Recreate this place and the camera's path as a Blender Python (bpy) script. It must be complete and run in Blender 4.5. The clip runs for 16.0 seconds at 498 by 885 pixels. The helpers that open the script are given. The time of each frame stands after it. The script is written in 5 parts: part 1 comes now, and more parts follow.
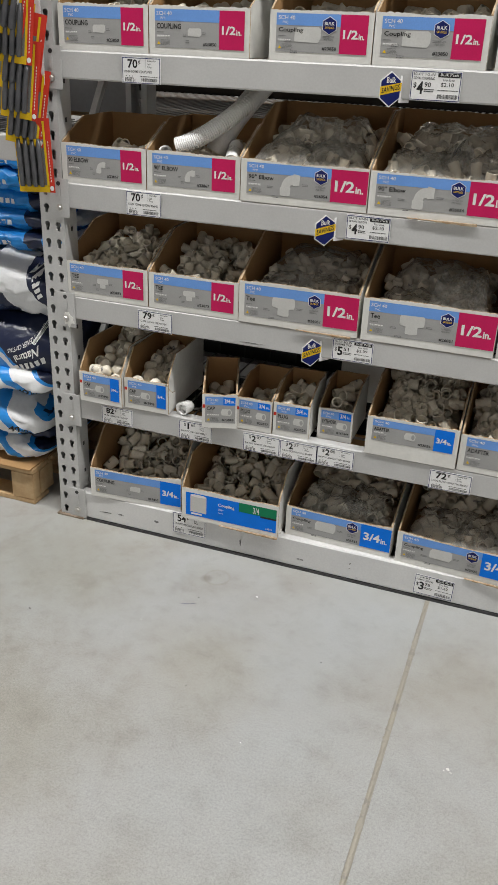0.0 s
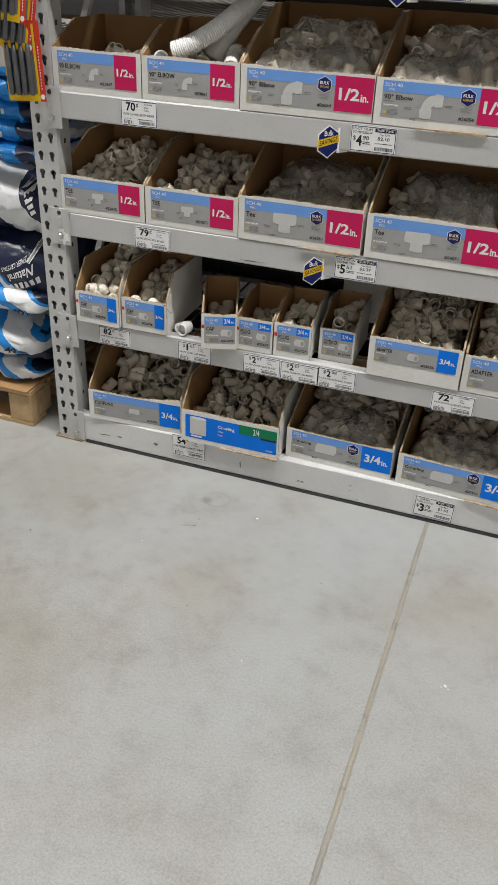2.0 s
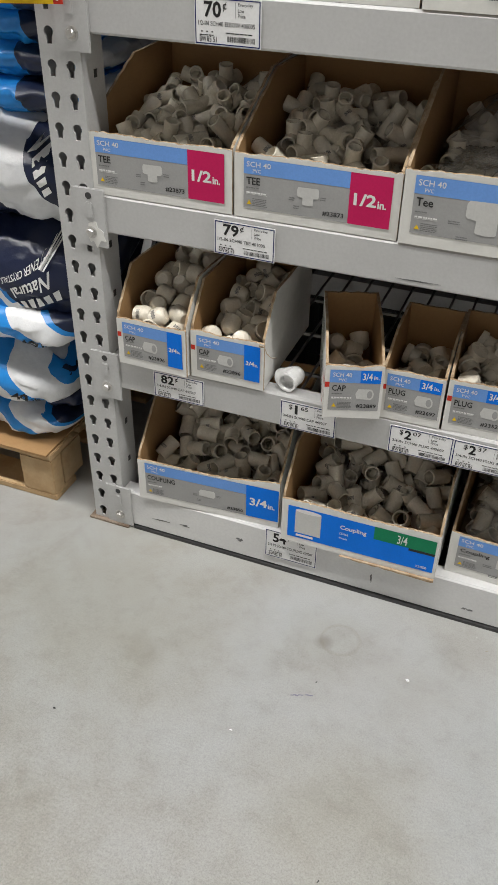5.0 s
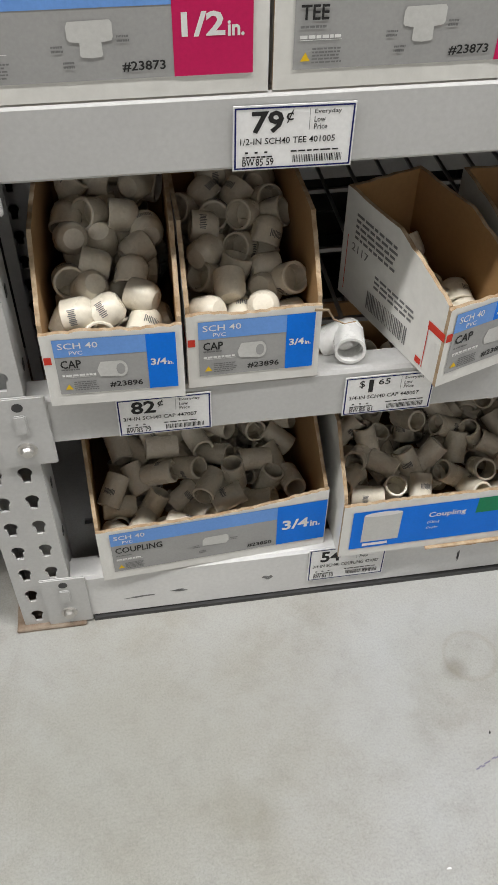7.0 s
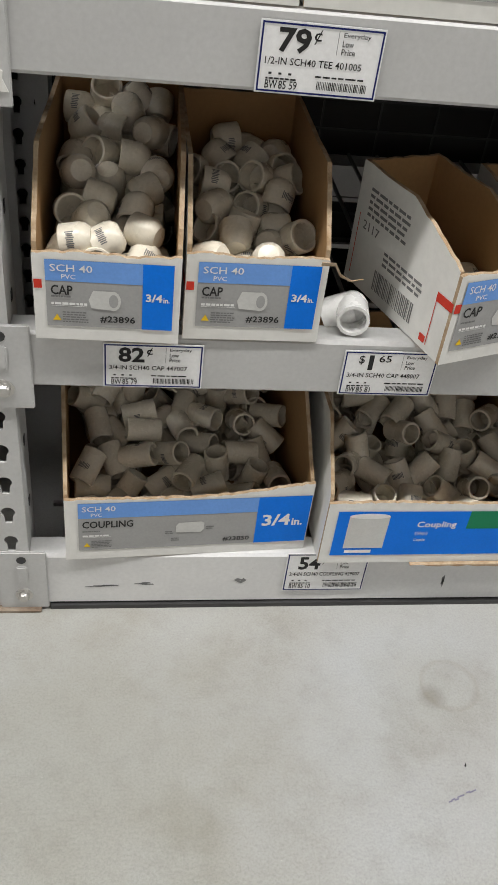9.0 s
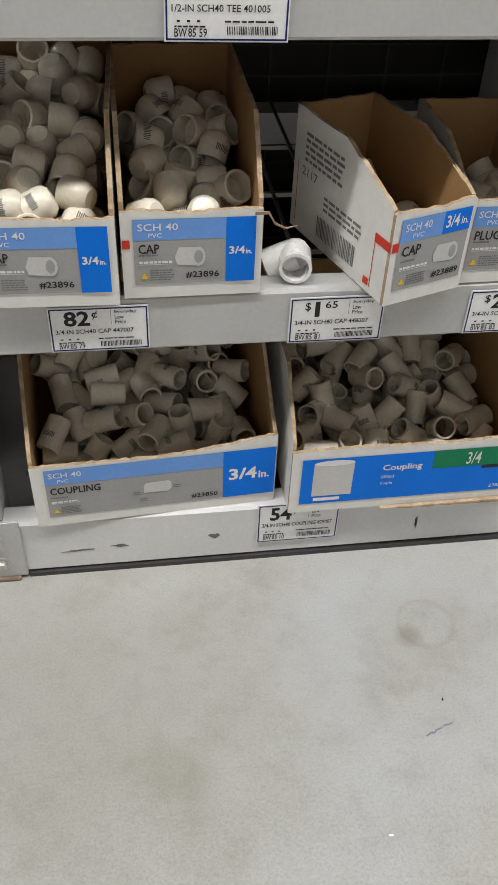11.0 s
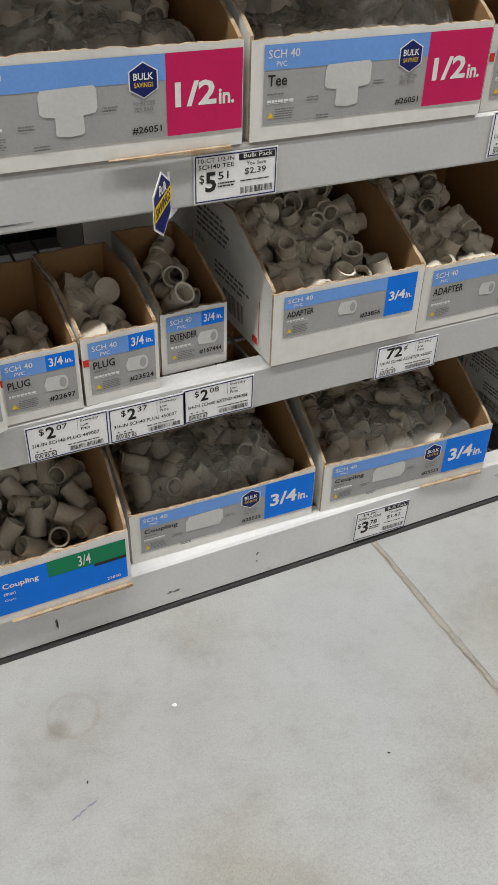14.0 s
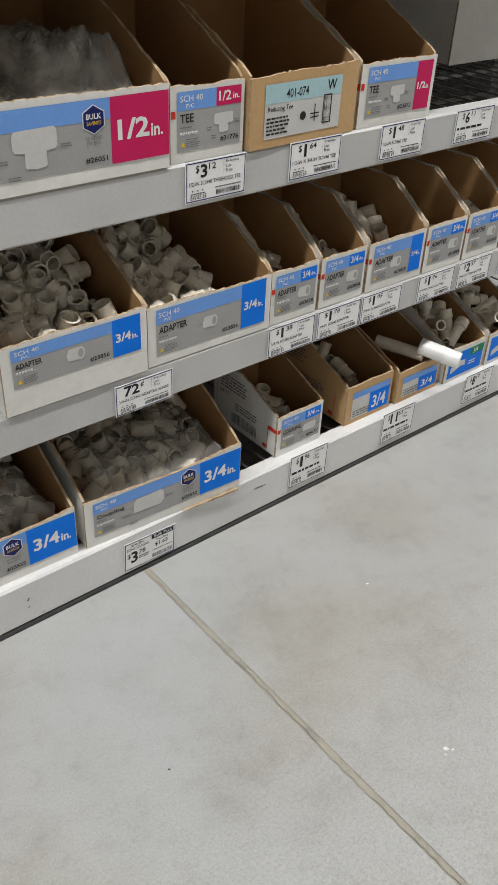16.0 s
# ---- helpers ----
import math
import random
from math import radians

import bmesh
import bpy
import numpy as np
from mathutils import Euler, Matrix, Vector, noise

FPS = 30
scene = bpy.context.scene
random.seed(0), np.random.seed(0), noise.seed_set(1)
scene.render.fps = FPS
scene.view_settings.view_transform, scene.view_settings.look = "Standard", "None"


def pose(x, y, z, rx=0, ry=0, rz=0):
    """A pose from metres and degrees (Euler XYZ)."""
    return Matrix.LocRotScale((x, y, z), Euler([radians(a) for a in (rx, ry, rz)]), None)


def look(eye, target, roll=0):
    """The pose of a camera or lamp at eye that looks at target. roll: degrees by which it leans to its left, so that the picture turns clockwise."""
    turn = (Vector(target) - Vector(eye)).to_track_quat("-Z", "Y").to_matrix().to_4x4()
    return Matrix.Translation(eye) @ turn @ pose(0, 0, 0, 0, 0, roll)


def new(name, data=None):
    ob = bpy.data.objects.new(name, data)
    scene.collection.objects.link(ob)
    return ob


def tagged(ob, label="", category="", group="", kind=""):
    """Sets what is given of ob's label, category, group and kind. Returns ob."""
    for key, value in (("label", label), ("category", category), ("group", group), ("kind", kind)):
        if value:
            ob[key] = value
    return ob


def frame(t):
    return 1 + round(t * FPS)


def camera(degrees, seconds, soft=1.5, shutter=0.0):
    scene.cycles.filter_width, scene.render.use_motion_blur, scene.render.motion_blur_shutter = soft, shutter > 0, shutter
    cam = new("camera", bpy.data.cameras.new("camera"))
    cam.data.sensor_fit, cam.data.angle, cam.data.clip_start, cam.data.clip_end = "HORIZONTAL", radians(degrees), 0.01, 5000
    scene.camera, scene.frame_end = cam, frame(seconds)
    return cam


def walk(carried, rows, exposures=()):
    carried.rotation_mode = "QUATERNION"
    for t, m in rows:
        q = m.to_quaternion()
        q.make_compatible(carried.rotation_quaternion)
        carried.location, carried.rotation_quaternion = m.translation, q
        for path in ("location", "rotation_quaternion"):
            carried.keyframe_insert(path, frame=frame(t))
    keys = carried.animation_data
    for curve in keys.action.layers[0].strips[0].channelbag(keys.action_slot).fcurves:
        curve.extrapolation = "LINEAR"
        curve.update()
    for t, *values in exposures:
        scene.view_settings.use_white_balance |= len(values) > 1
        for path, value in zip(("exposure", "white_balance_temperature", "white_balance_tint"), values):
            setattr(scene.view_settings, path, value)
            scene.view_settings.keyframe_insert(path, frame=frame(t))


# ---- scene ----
cam = camera(32.8, 16.0)
PATH = [
    (0, (1.439, -2.173, 1.531), (0.845, -0.476, 0.656), 2.3),
    (0.2, (1.415, -2.18, 1.52), (0.811, -0.504, 0.608), 2.2),
    (0.5, (1.418, -2.169, 1.502), (0.795, -0.528, 0.543), 2.1),
    (1, (1.427, -2.161, 1.514), (0.817, -0.552, 0.496), 2.0),
    (1.5, (1.431, -2.152, 1.519), (0.85, -0.543, 0.483), 2.1),
    (2, (1.428, -2.152, 1.515), (0.872, -0.534, 0.48), 2.4),
    (2.5, (1.42, -2.146, 1.51), (0.879, -0.525, 0.471), 2.5),
    (3, (1.425, -2.105, 1.478), (0.885, -0.481, 0.444), 2.4),
    (3.5, (1.349, -1.963, 1.448), (0.801, -0.365, 0.377), 2.1),
    (4, (1.165, -1.764, 1.435), (0.595, -0.193, 0.336), 1.9),
    (4.2, (1.102, -1.632, 1.419), (0.519, -0.093, 0.282), 1.6),
    (4.5, (1.03, -1.489, 1.371), (0.407, 0.039, 0.241), 1.5),
    (6.8, (0.244, -0.732, 1.163), (0.36, 0.615, -0.311), -0.3),
    (7, (0.213, -0.72, 1.106), (0.441, 0.649, -0.334), 0.9),
    (7.2, (0.214, -0.733, 1.036), (0.491, 0.722, -0.309), 2.3),
    (7.5, (0.203, -0.715, 0.964), (0.529, 0.801, -0.3), 5.3),
    (8, (0.181, -0.746, 0.948), (0.528, 0.816, -0.252), 8.2),
    (8.5, (0.173, -0.765, 0.949), (0.501, 0.784, -0.273), 9.1),
    (8.7, (0.187, -0.778, 0.951), (0.5, 0.763, -0.285), 8.6),
    (10.8, (0.249, -0.803, 0.951), (0.448, 0.676, -0.379), 2.5),
    (11, (0.271, -0.806, 0.953), (0.521, 0.668, -0.375), 2.8),
    (11.2, (0.291, -0.82, 0.954), (0.6, 0.677, -0.338), 2.8),
    (11.5, (0.329, -0.836, 0.985), (0.723, 0.64, -0.306), 3.2),
    (12, (0.377, -0.869, 1.035), (0.888, 0.599, -0.223), 3.6),
    (12.5, (0.409, -0.897, 1.096), (0.974, 0.571, -0.14), 3.4),
    (13, (0.429, -0.907, 1.115), (1.008, 0.564, -0.11), 2.3),
    (13.5, (0.466, -0.941, 1.133), (1.08, 0.537, -0.066), 1.5),
    (14, (0.523, -0.958, 1.12), (1.237, 0.474, -0.08), 1.8),
    (14.5, (0.538, -0.97, 1.129), (1.323, 0.422, -0.074), 2.1),
    (15, (0.576, -1.001, 1.138), (1.452, 0.341, -0.058), 2.6),
    (15.5, (0.607, -1.03, 1.156), (1.597, 0.231, -0.039), 3.3),
    (16, (0.601, -1.059, 1.18), (1.684, 0.176, 0.039), 3.1),
]
walk(cam, [(t, look(eye, target, roll)) for t, eye, target, roll in PATH],
     [(0, -0.09), (4.5, -0.09), (7, 0.03), (8.7, 0.03), (11, -0.02), (14, -0.06), (15.5, -0.1), (16, -0.13)])

from mathutils.bvhtree import BVHTree

# ---- light ----
world = bpy.data.worlds.new("world")
scene.world = world
world.use_nodes = True
world.node_tree.nodes["Background"].inputs[0].default_value = (0.9, 0.95, 1.0, 1)
world.node_tree.nodes["Background"].inputs[1].default_value = 0.01
LAMP_POWER = 172.0
CEILING = 6.2


def lamp_at(x, y, power=LAMP_POWER):
    d = bpy.data.lights.new("strip_lamp", "AREA")
    d.shape, d.size, d.size_y, d.energy, d.color = "RECTANGLE", 2.4, 0.32, power, (1.0, 0.985, 0.96)
    ob = new("strip_lamp", d)
    ob.matrix_world = pose(x, y, CEILING - 0.16)
    return ob


# aisle row follows the steep overhead light; the row at y=3.6 is invented
LAMP_PLACES = [(x, y) for y in (-1.18, 3.6) for x in (-4.6, -1.0, 2.6, 6.2)]
for lx, ly in LAMP_PLACES:
    lamp_at(lx, ly)


# ---- materials ----
def nodes_of(name):
    m = bpy.data.materials.new(name)
    m.use_nodes = True
    nt = m.node_tree
    return m, nt, nt.nodes["Principled BSDF"]


def noise_node(nt, scale, detail=4.0, rough=0.6, coord="Object"):
    tc = nt.nodes.new("ShaderNodeTexCoord")
    n = nt.nodes.new("ShaderNodeTexNoise")
    n.inputs["Scale"].default_value, n.inputs["Detail"].default_value, n.inputs["Roughness"].default_value = scale, detail, rough
    nt.links.new(tc.outputs[coord], n.inputs["Vector"])
    return n


def ramp(nt, src, stops):
    r = nt.nodes.new("ShaderNodeValToRGB")
    while len(r.color_ramp.elements) < len(stops):
        r.color_ramp.elements.new(0.5)
    for e, (p, c) in zip(r.color_ramp.elements, stops):
        e.position, e.color = p, (*c, 1)
    nt.links.new(src, r.inputs[0])
    return r


def mixed(nt, a, b, fac, kind="MIX"):
    m = nt.nodes.new("ShaderNodeMix")
    m.data_type, m.blend_type = "RGBA", kind
    for sock, v in ((m.inputs[6], a), (m.inputs[7], b), (m.inputs[0], fac)):
        if isinstance(v, (tuple, float, int)):
            sock.default_value = (*v, 1) if isinstance(v, tuple) else v
        else:
            nt.links.new(v, sock)
    return m.outputs[2]


def bumped(nt, bsdf, src, strength, dist=0.002):
    b = nt.nodes.new("ShaderNodeBump")
    b.inputs["Strength"].default_value, b.inputs["Distance"].default_value = strength, dist
    nt.links.new(src, b.inputs["Height"])
    nt.links.new(b.outputs[0], bsdf.inputs["Normal"])


def surface(name, c1, c2, rough, big=6.0, fine=220.0, bump=0.12, metal=0.0, wear=None, wear_at=0.68, random_tone=0.0):
    """Two tones in large soft patches, fine grain, small relief and, where given, worn specks."""
    m, nt, b = nodes_of(name)
    n1, n2 = noise_node(nt, big, 5.0), noise_node(nt, fine, 3.0)
    col = ramp(nt, n1.outputs[0], [(0.32, c1), (0.68, c2)]).outputs[0]
    grain = ramp(nt, n2.outputs[0], [(0.3, (0.86, 0.86, 0.86)), (0.7, (1, 1, 1))]).outputs[0]
    col = mixed(nt, col, grain, 0.6, "MULTIPLY")
    if wear:
        n3 = noise_node(nt, big * 3.1, 8.0, 0.72)
        mask = ramp(nt, n3.outputs[0], [(wear_at, (0, 0, 0)), (wear_at + 0.04, (1, 1, 1))]).outputs[0]
        col = mixed(nt, col, wear, mask)
    if random_tone:
        info = nt.nodes.new("ShaderNodeObjectInfo")
        t = 1 - random_tone
        col = mixed(nt, col, ramp(nt, info.outputs["Random"], [(0, (t, t, t * 0.98)), (1, (1, 1, 1))]).outputs[0], 1.0, "MULTIPLY")
    nt.links.new(col, b.inputs["Base Color"])
    rr = nt.nodes.new("ShaderNodeMapRange")
    rr.inputs["To Min"].default_value, rr.inputs["To Max"].default_value = max(0.05, rough - 0.1), min(1, rough + 0.1)
    nt.links.new(n1.outputs[0], rr.inputs["Value"])
    nt.links.new(rr.outputs[0], b.inputs["Roughness"])
    b.inputs["Metallic"].default_value = metal
    bumped(nt, b, n2.outputs[0], bump)
    return m


def concrete():
    """Worn slab: soft clouds, brown stains, salt-and-pepper grain, pale flecks and a cup ring beside the rack."""
    m, nt, b = nodes_of("polished_concrete")
    n1, n2, n3, n4 = noise_node(nt, 1.3, 6.0), noise_node(nt, 5.5, 10.0, 0.74), noise_node(nt, 330.0, 4.0, 0.8), noise_node(nt, 75.0, 6.0, 0.75)
    n5, n6, n7 = noise_node(nt, 2.7, 7.0, 0.66), noise_node(nt, 210.0, 3.0, 0.7), noise_node(nt, 19.0, 8.0, 0.7)
    col = ramp(nt, n1.outputs[0], [(0.3, (0.355, 0.348, 0.325)), (0.47, (0.372, 0.373, 0.362)), (0.68, (0.368, 0.380, 0.378))]).outputs[0]
    col = mixed(nt, col, ramp(nt, n5.outputs[0], [(0.36, (0.80, 0.77, 0.70)), (0.5, (1, 1, 1)), (0.66, (1.06, 1.065, 1.07))]).outputs[0], 0.34, "MULTIPLY")
    col = mixed(nt, col, ramp(nt, n2.outputs[0], [(0.32, (0.72, 0.70, 0.66)), (0.46, (0.95, 0.945, 0.925)), (0.58, (1.02, 1.02, 1.02))]).outputs[0], 0.5, "MULTIPLY")
    col = mixed(nt, col, ramp(nt, n7.outputs[0], [(0.36, (0.86, 0.85, 0.83)), (0.5, (1, 1, 1))]).outputs[0], 0.5, "MULTIPLY")
    col = mixed(nt, col, ramp(nt, n3.outputs[0], [(0.34, (0.72, 0.72, 0.72)), (0.5, (1.0, 1.0, 1.0)), (0.66, (1.16, 1.16, 1.16))]).outputs[0], 0.42, "MULTIPLY")
    col = mixed(nt, col, (0.52, 0.515, 0.50), ramp(nt, n4.outputs[0], [(0.665, (0, 0, 0)), (0.72, (1, 1, 1))]).outputs[0])
    col = mixed(nt, col, (0.56, 0.555, 0.545), ramp(nt, n6.outputs[0], [(0.7, (0, 0, 0)), (0.76, (1, 1, 1))]).outputs[0])
    tc, sep, far = nt.nodes.new("ShaderNodeTexCoord"), nt.nodes.new("ShaderNodeSeparateXYZ"), nt.nodes.new("ShaderNodeMapRange")
    nt.links.new(tc.outputs["Object"], sep.inputs[0])
    nt.links.new(sep.outputs[1], far.inputs["Value"])
    for key, value in (("From Min", -0.2), ("From Max", -0.8), ("To Min", 0.05), ("To Max", 0.5)):
        far.inputs[key].default_value = value
    n8 = noise_node(nt, 165.0, 4.0, 0.75)
    col = mixed(nt, col, ramp(nt, n8.outputs[0], [(0.36, (0.70, 0.70, 0.70)), (0.5, (0.97, 0.97, 0.97)), (0.64, (1.18, 1.18, 1.17))]).outputs[0], far.outputs[0], "MULTIPLY")

    def near(cx, cy, size):
        d = nt.nodes.new("ShaderNodeVectorMath")
        d.operation = "DISTANCE"
        nt.links.new(tc.outputs["Object"], d.inputs[0])
        d.inputs[1].default_value = (cx, cy, 0)
        add = nt.nodes.new("ShaderNodeMath")
        add.operation = "MULTIPLY_ADD"
        nt.links.new(n2.outputs[0], add.inputs[0])
        add.inputs[1].default_value = size
        nt.links.new(d.outputs["Value"], add.inputs[2])
        return add.outputs[0]
    # old spill marks beside the rack
    for cx, cy, size, tone in ((0.614, -0.16, 0.018, (0.72, 0.70, 0.66)), (0.29, -0.32, 0.04, (0.9, 0.89, 0.87)), (0.60, -0.14, 0.085, (0.95, 0.94, 0.91)),
                               (0.35, -0.95, 0.3, (0.88, 0.85, 0.79)), (0.15, -0.25, 0.35, (0.88, 0.86, 0.8)), (1.45, -0.35, 0.22, (0.96, 0.945, 0.91)), (0.75, -0.55, 0.2, (0.95, 0.93, 0.88))):
        mask = ramp(nt, near(cx, cy, size * 1.3), [(size * 1.05, (1, 1, 1)), (min(0.99, size * 1.9), (0, 0, 0))]).outputs[0]
        col = mixed(nt, col, mixed(nt, col, tone, 1.0, "MULTIPLY"), mask)
    ring = ramp(nt, near(0.642, -0.143, 0.016), [(0.041, (0, 0, 0)), (0.0445, (1, 1, 1)), (0.047, (1, 1, 1)), (0.051, (0, 0, 0))]).outputs[0]
    col = mixed(nt, col, mixed(nt, col, (0.92, 0.905, 0.87), 1.0, "MULTIPLY"), ring)
    nt.links.new(col, b.inputs["Base Color"])
    rr = nt.nodes.new("ShaderNodeMapRange")
    rr.inputs["To Min"].default_value, rr.inputs["To Max"].default_value = 0.36, 0.64
    nt.links.new(n2.outputs[0], rr.inputs["Value"])
    nt.links.new(rr.outputs[0], b.inputs["Roughness"])
    bumped(nt, b, n3.outputs[0], 0.06, 0.001)
    return m


def film_material():
    m, nt, b = nodes_of("clear_film")
    out = nt.nodes["Material Output"]
    tr, gl, mx = nt.nodes.new("ShaderNodeBsdfTransparent"), nt.nodes.new("ShaderNodeBsdfGlossy"), nt.nodes.new("ShaderNodeMixShader")
    gl.inputs["Roughness"].default_value = 0.1
    b.inputs["Base Color"].default_value, b.inputs["Roughness"].default_value = (0.9, 0.88, 0.82, 1), 0.3
    tr.inputs[0].default_value = (0.97, 0.97, 0.965, 1)
    fr = nt.nodes.new("ShaderNodeLayerWeight")
    fr.inputs[0].default_value = 0.14
    n = noise_node(nt, 60.0, 5.0)
    for s in (b, gl):
        bm_ = nt.nodes.new("ShaderNodeBump")
        bm_.inputs["Strength"].default_value, bm_.inputs["Distance"].default_value = 0.6, 0.004
        nt.links.new(n.outputs[0], bm_.inputs["Height"])
        nt.links.new(bm_.outputs[0], s.inputs["Normal"])
    mx0 = nt.nodes.new("ShaderNodeMixShader")
    mx0.inputs[0].default_value = 0.17
    nt.links.new(tr.outputs[0], mx0.inputs[1])
    nt.links.new(b.outputs[0], mx0.inputs[2])
    nt.links.new(fr.outputs["Fresnel"], mx.inputs[0])
    nt.links.new(mx0.outputs[0], mx.inputs[1])
    nt.links.new(gl.outputs[0], mx.inputs[2])
    nt.links.new(mx.outputs[0], out.inputs[0])
    return m


def ink(name, c, rough=0.45):
    m = surface(name, c, tuple(v * 0.93 for v in c), rough, 14.0, 300.0, 0.03)
    m.node_tree.nodes["Principled BSDF"].inputs["Specular IOR Level"].default_value = 0.15
    return m


CONCRETE = concrete()
SEALANT = surface("joint_sealant", (0.36, 0.335, 0.275), (0.31, 0.295, 0.262), 0.7, 5, 160, 0.5, wear=(0.27, 0.255, 0.225), wear_at=0.58)
STEEL = surface("grey_rack_paint", (0.50, 0.50, 0.495), (0.56, 0.56, 0.555), 0.42, 5, 180, 0.06, wear=(0.26, 0.245, 0.22), wear_at=0.71)
BASE_STEEL = surface("scuffed_base_paint", (0.66, 0.66, 0.66), (0.74, 0.74, 0.735), 0.45, 7, 150, 0.08, wear=(0.3, 0.29, 0.27), wear_at=0.665)
BOLT = surface("zinc_bolt", (0.55, 0.53, 0.5), (0.66, 0.65, 0.63), 0.35, 40, 300, 0.1, 0.9)
RUST = surface("rusted_steel", (0.16, 0.10, 0.06), (0.33, 0.27, 0.21), 0.7, 30, 160, 0.4)
WIRE = surface("wire_deck_zinc", (0.24, 0.235, 0.23), (0.3, 0.295, 0.29), 0.45, 20, 200, 0.05, 0.6)
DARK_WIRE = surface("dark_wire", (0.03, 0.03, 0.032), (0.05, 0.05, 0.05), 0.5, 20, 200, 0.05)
DARK_BOARD = surface("near_black_board", (0.02, 0.02, 0.02), (0.032, 0.03, 0.03), 0.7, 4, 60, 0.1)
CARD_WHITE = surface("white_carton_print", (0.74, 0.73, 0.70), (0.80, 0.795, 0.77), 0.5, 9, 60, 0.3, wear=(0.60, 0.54, 0.44), wear_at=0.705, random_tone=0.06)
KRAFT = surface("kraft_board", (0.36, 0.207, 0.085), (0.42, 0.25, 0.112), 0.8, 8, 160, 0.2)
KRAFT_EDGE = surface("torn_board_edge", (0.33, 0.21, 0.11), (0.54, 0.43, 0.30), 0.9, 60, 300, 0.6)
TAN_CARD = surface("tan_carton", (0.50, 0.31, 0.14), (0.56, 0.36, 0.17), 0.6, 7, 120, 0.15)
SKY_INK, GREY_INK = ink("light_blue_ink", (0.17, 0.36, 0.80)), ink("grey_ink", (0.38, 0.38, 0.375))
PINK_INK, BLUE_INK = ink("magenta_ink", (0.60, 0.016, 0.115)), ink("bright_blue_ink", (0.003, 0.19, 0.84))
DARK_INK, WHITE_INK, MID_INK = ink("dark_ink", (0.03, 0.03, 0.03)), ink("white_ink", (0.82, 0.82, 0.81)), ink("mid_grey_ink", (0.2, 0.2, 0.2))
PALE_INK = ink("pale_picture_ink", (0.62, 0.62, 0.60))
NAVY_INK, YELLOW_INK, RED_INK = ink("navy_ink", (0.012, 0.02, 0.13)), ink("yellow_ink", (0.80, 0.52, 0.02)), ink("red_ink", (0.65, 0.05, 0.03))
GREEN_INK, TEAL_INK = ink("green_ink", (0.01, 0.22, 0.10)), ink("pale_teal_ink", (0.42, 0.62, 0.66))
PAPER = surface("tag_paper", (0.86, 0.86, 0.86), (0.89, 0.89, 0.89), 0.3, 12, 200, 0.02)
PVC = surface("grey_white_pvc", (0.83, 0.76, 0.63), (0.87, 0.815, 0.70), 0.28, 30, 260, 0.03, random_tone=0.16)
BRIGHT_PVC = surface("white_pvc", (0.84, 0.84, 0.83), (0.88, 0.88, 0.87), 0.28, 20, 200, 0.02)
FILM = film_material()
WOOD = surface("raw_pallet_wood", (0.42, 0.27, 0.13), (0.58, 0.42, 0.24), 0.8, 14, 90, 0.5)
WHITE_FILM, BLUE_FILM, NAVY_FILM = (0.74, 0.75, 0.76), (0.015, 0.24, 0.66), (0.008, 0.014, 0.045)
TOOL = surface("dark_tool_steel", (0.09, 0.092, 0.10), (0.14, 0.14, 0.15), 0.35, 30, 200, 0.05, 0.5)
WALLPAINT = surface("store_wall_paint", (0.30, 0.295, 0.29), (0.36, 0.355, 0.35), 0.7, 2, 90, 0.1)
# tone set for how much light the south wall bounces into the shelves
SOUTHPAINT = surface("south_bounce_paint", (0.30, 0.29, 0.28), (0.36, 0.35, 0.34), 0.7, 2, 90, 0.1)
CEILPAINT = surface("ceiling_paint", (0.28, 0.28, 0.28), (0.34, 0.34, 0.34), 0.8, 2, 90, 0.1)
GLOW, gnt, gb = nodes_of("lamp_diffuser")
gb.inputs["Emission Color"].default_value, gb.inputs["Emission Strength"].default_value = (1, 0.97, 0.92, 1), 6.0


# ---- building helpers ----
def mesh_of(name, verts, faces, mats, index=None, smooth=False):
    me = bpy.data.meshes.new(name)
    me.from_pydata([tuple(v) for v in verts], [], faces)
    for m in mats:
        me.materials.append(m)
    if index is not None:
        me.polygons.foreach_set("material_index", index)
    if smooth:
        me.polygons.foreach_set("use_smooth", [True] * len(me.polygons))
    me.update()
    return me


def child(name, me, parent, label="", m=None):
    ob = new(name, me)
    ob.parent = parent
    if m is not None:
        ob.matrix_local = m
    return tagged(ob, label)


def thing(name, label, category, m, group="", kind=""):
    ob = new(name)
    ob.empty_display_size = 0.05
    ob.matrix_world = m
    return tagged(ob, label, category, group, kind)


def box_data(x0, y0, z0, x1, y1, z1):
    v = [(x, y, z) for z in (z0, z1) for y in (y0, y1) for x in (x0, x1)]
    f = [(0, 2, 3, 1), (4, 5, 7, 6), (0, 1, 5, 4), (2, 6, 7, 3), (0, 4, 6, 2), (1, 3, 7, 5)]
    return v, f


def joined(pieces):
    vs, fs = [], []
    for v, f in pieces:
        o = len(vs)
        vs += list(v)
        fs += [tuple(i + o for i in q) for q in f]
    return vs, fs


def block(name, c, mat, bevel=0.0):
    v, f = box_data(*c)
    me = mesh_of(name, v, f, [mat])
    if bevel:
        bm = bmesh.new()
        bm.from_mesh(me)
        bmesh.ops.bevel(bm, geom=bm.edges[:] + bm.verts[:], offset=bevel, segments=2, affect="EDGES")
        bm.to_mesh(me)
        bm.free()
    return me


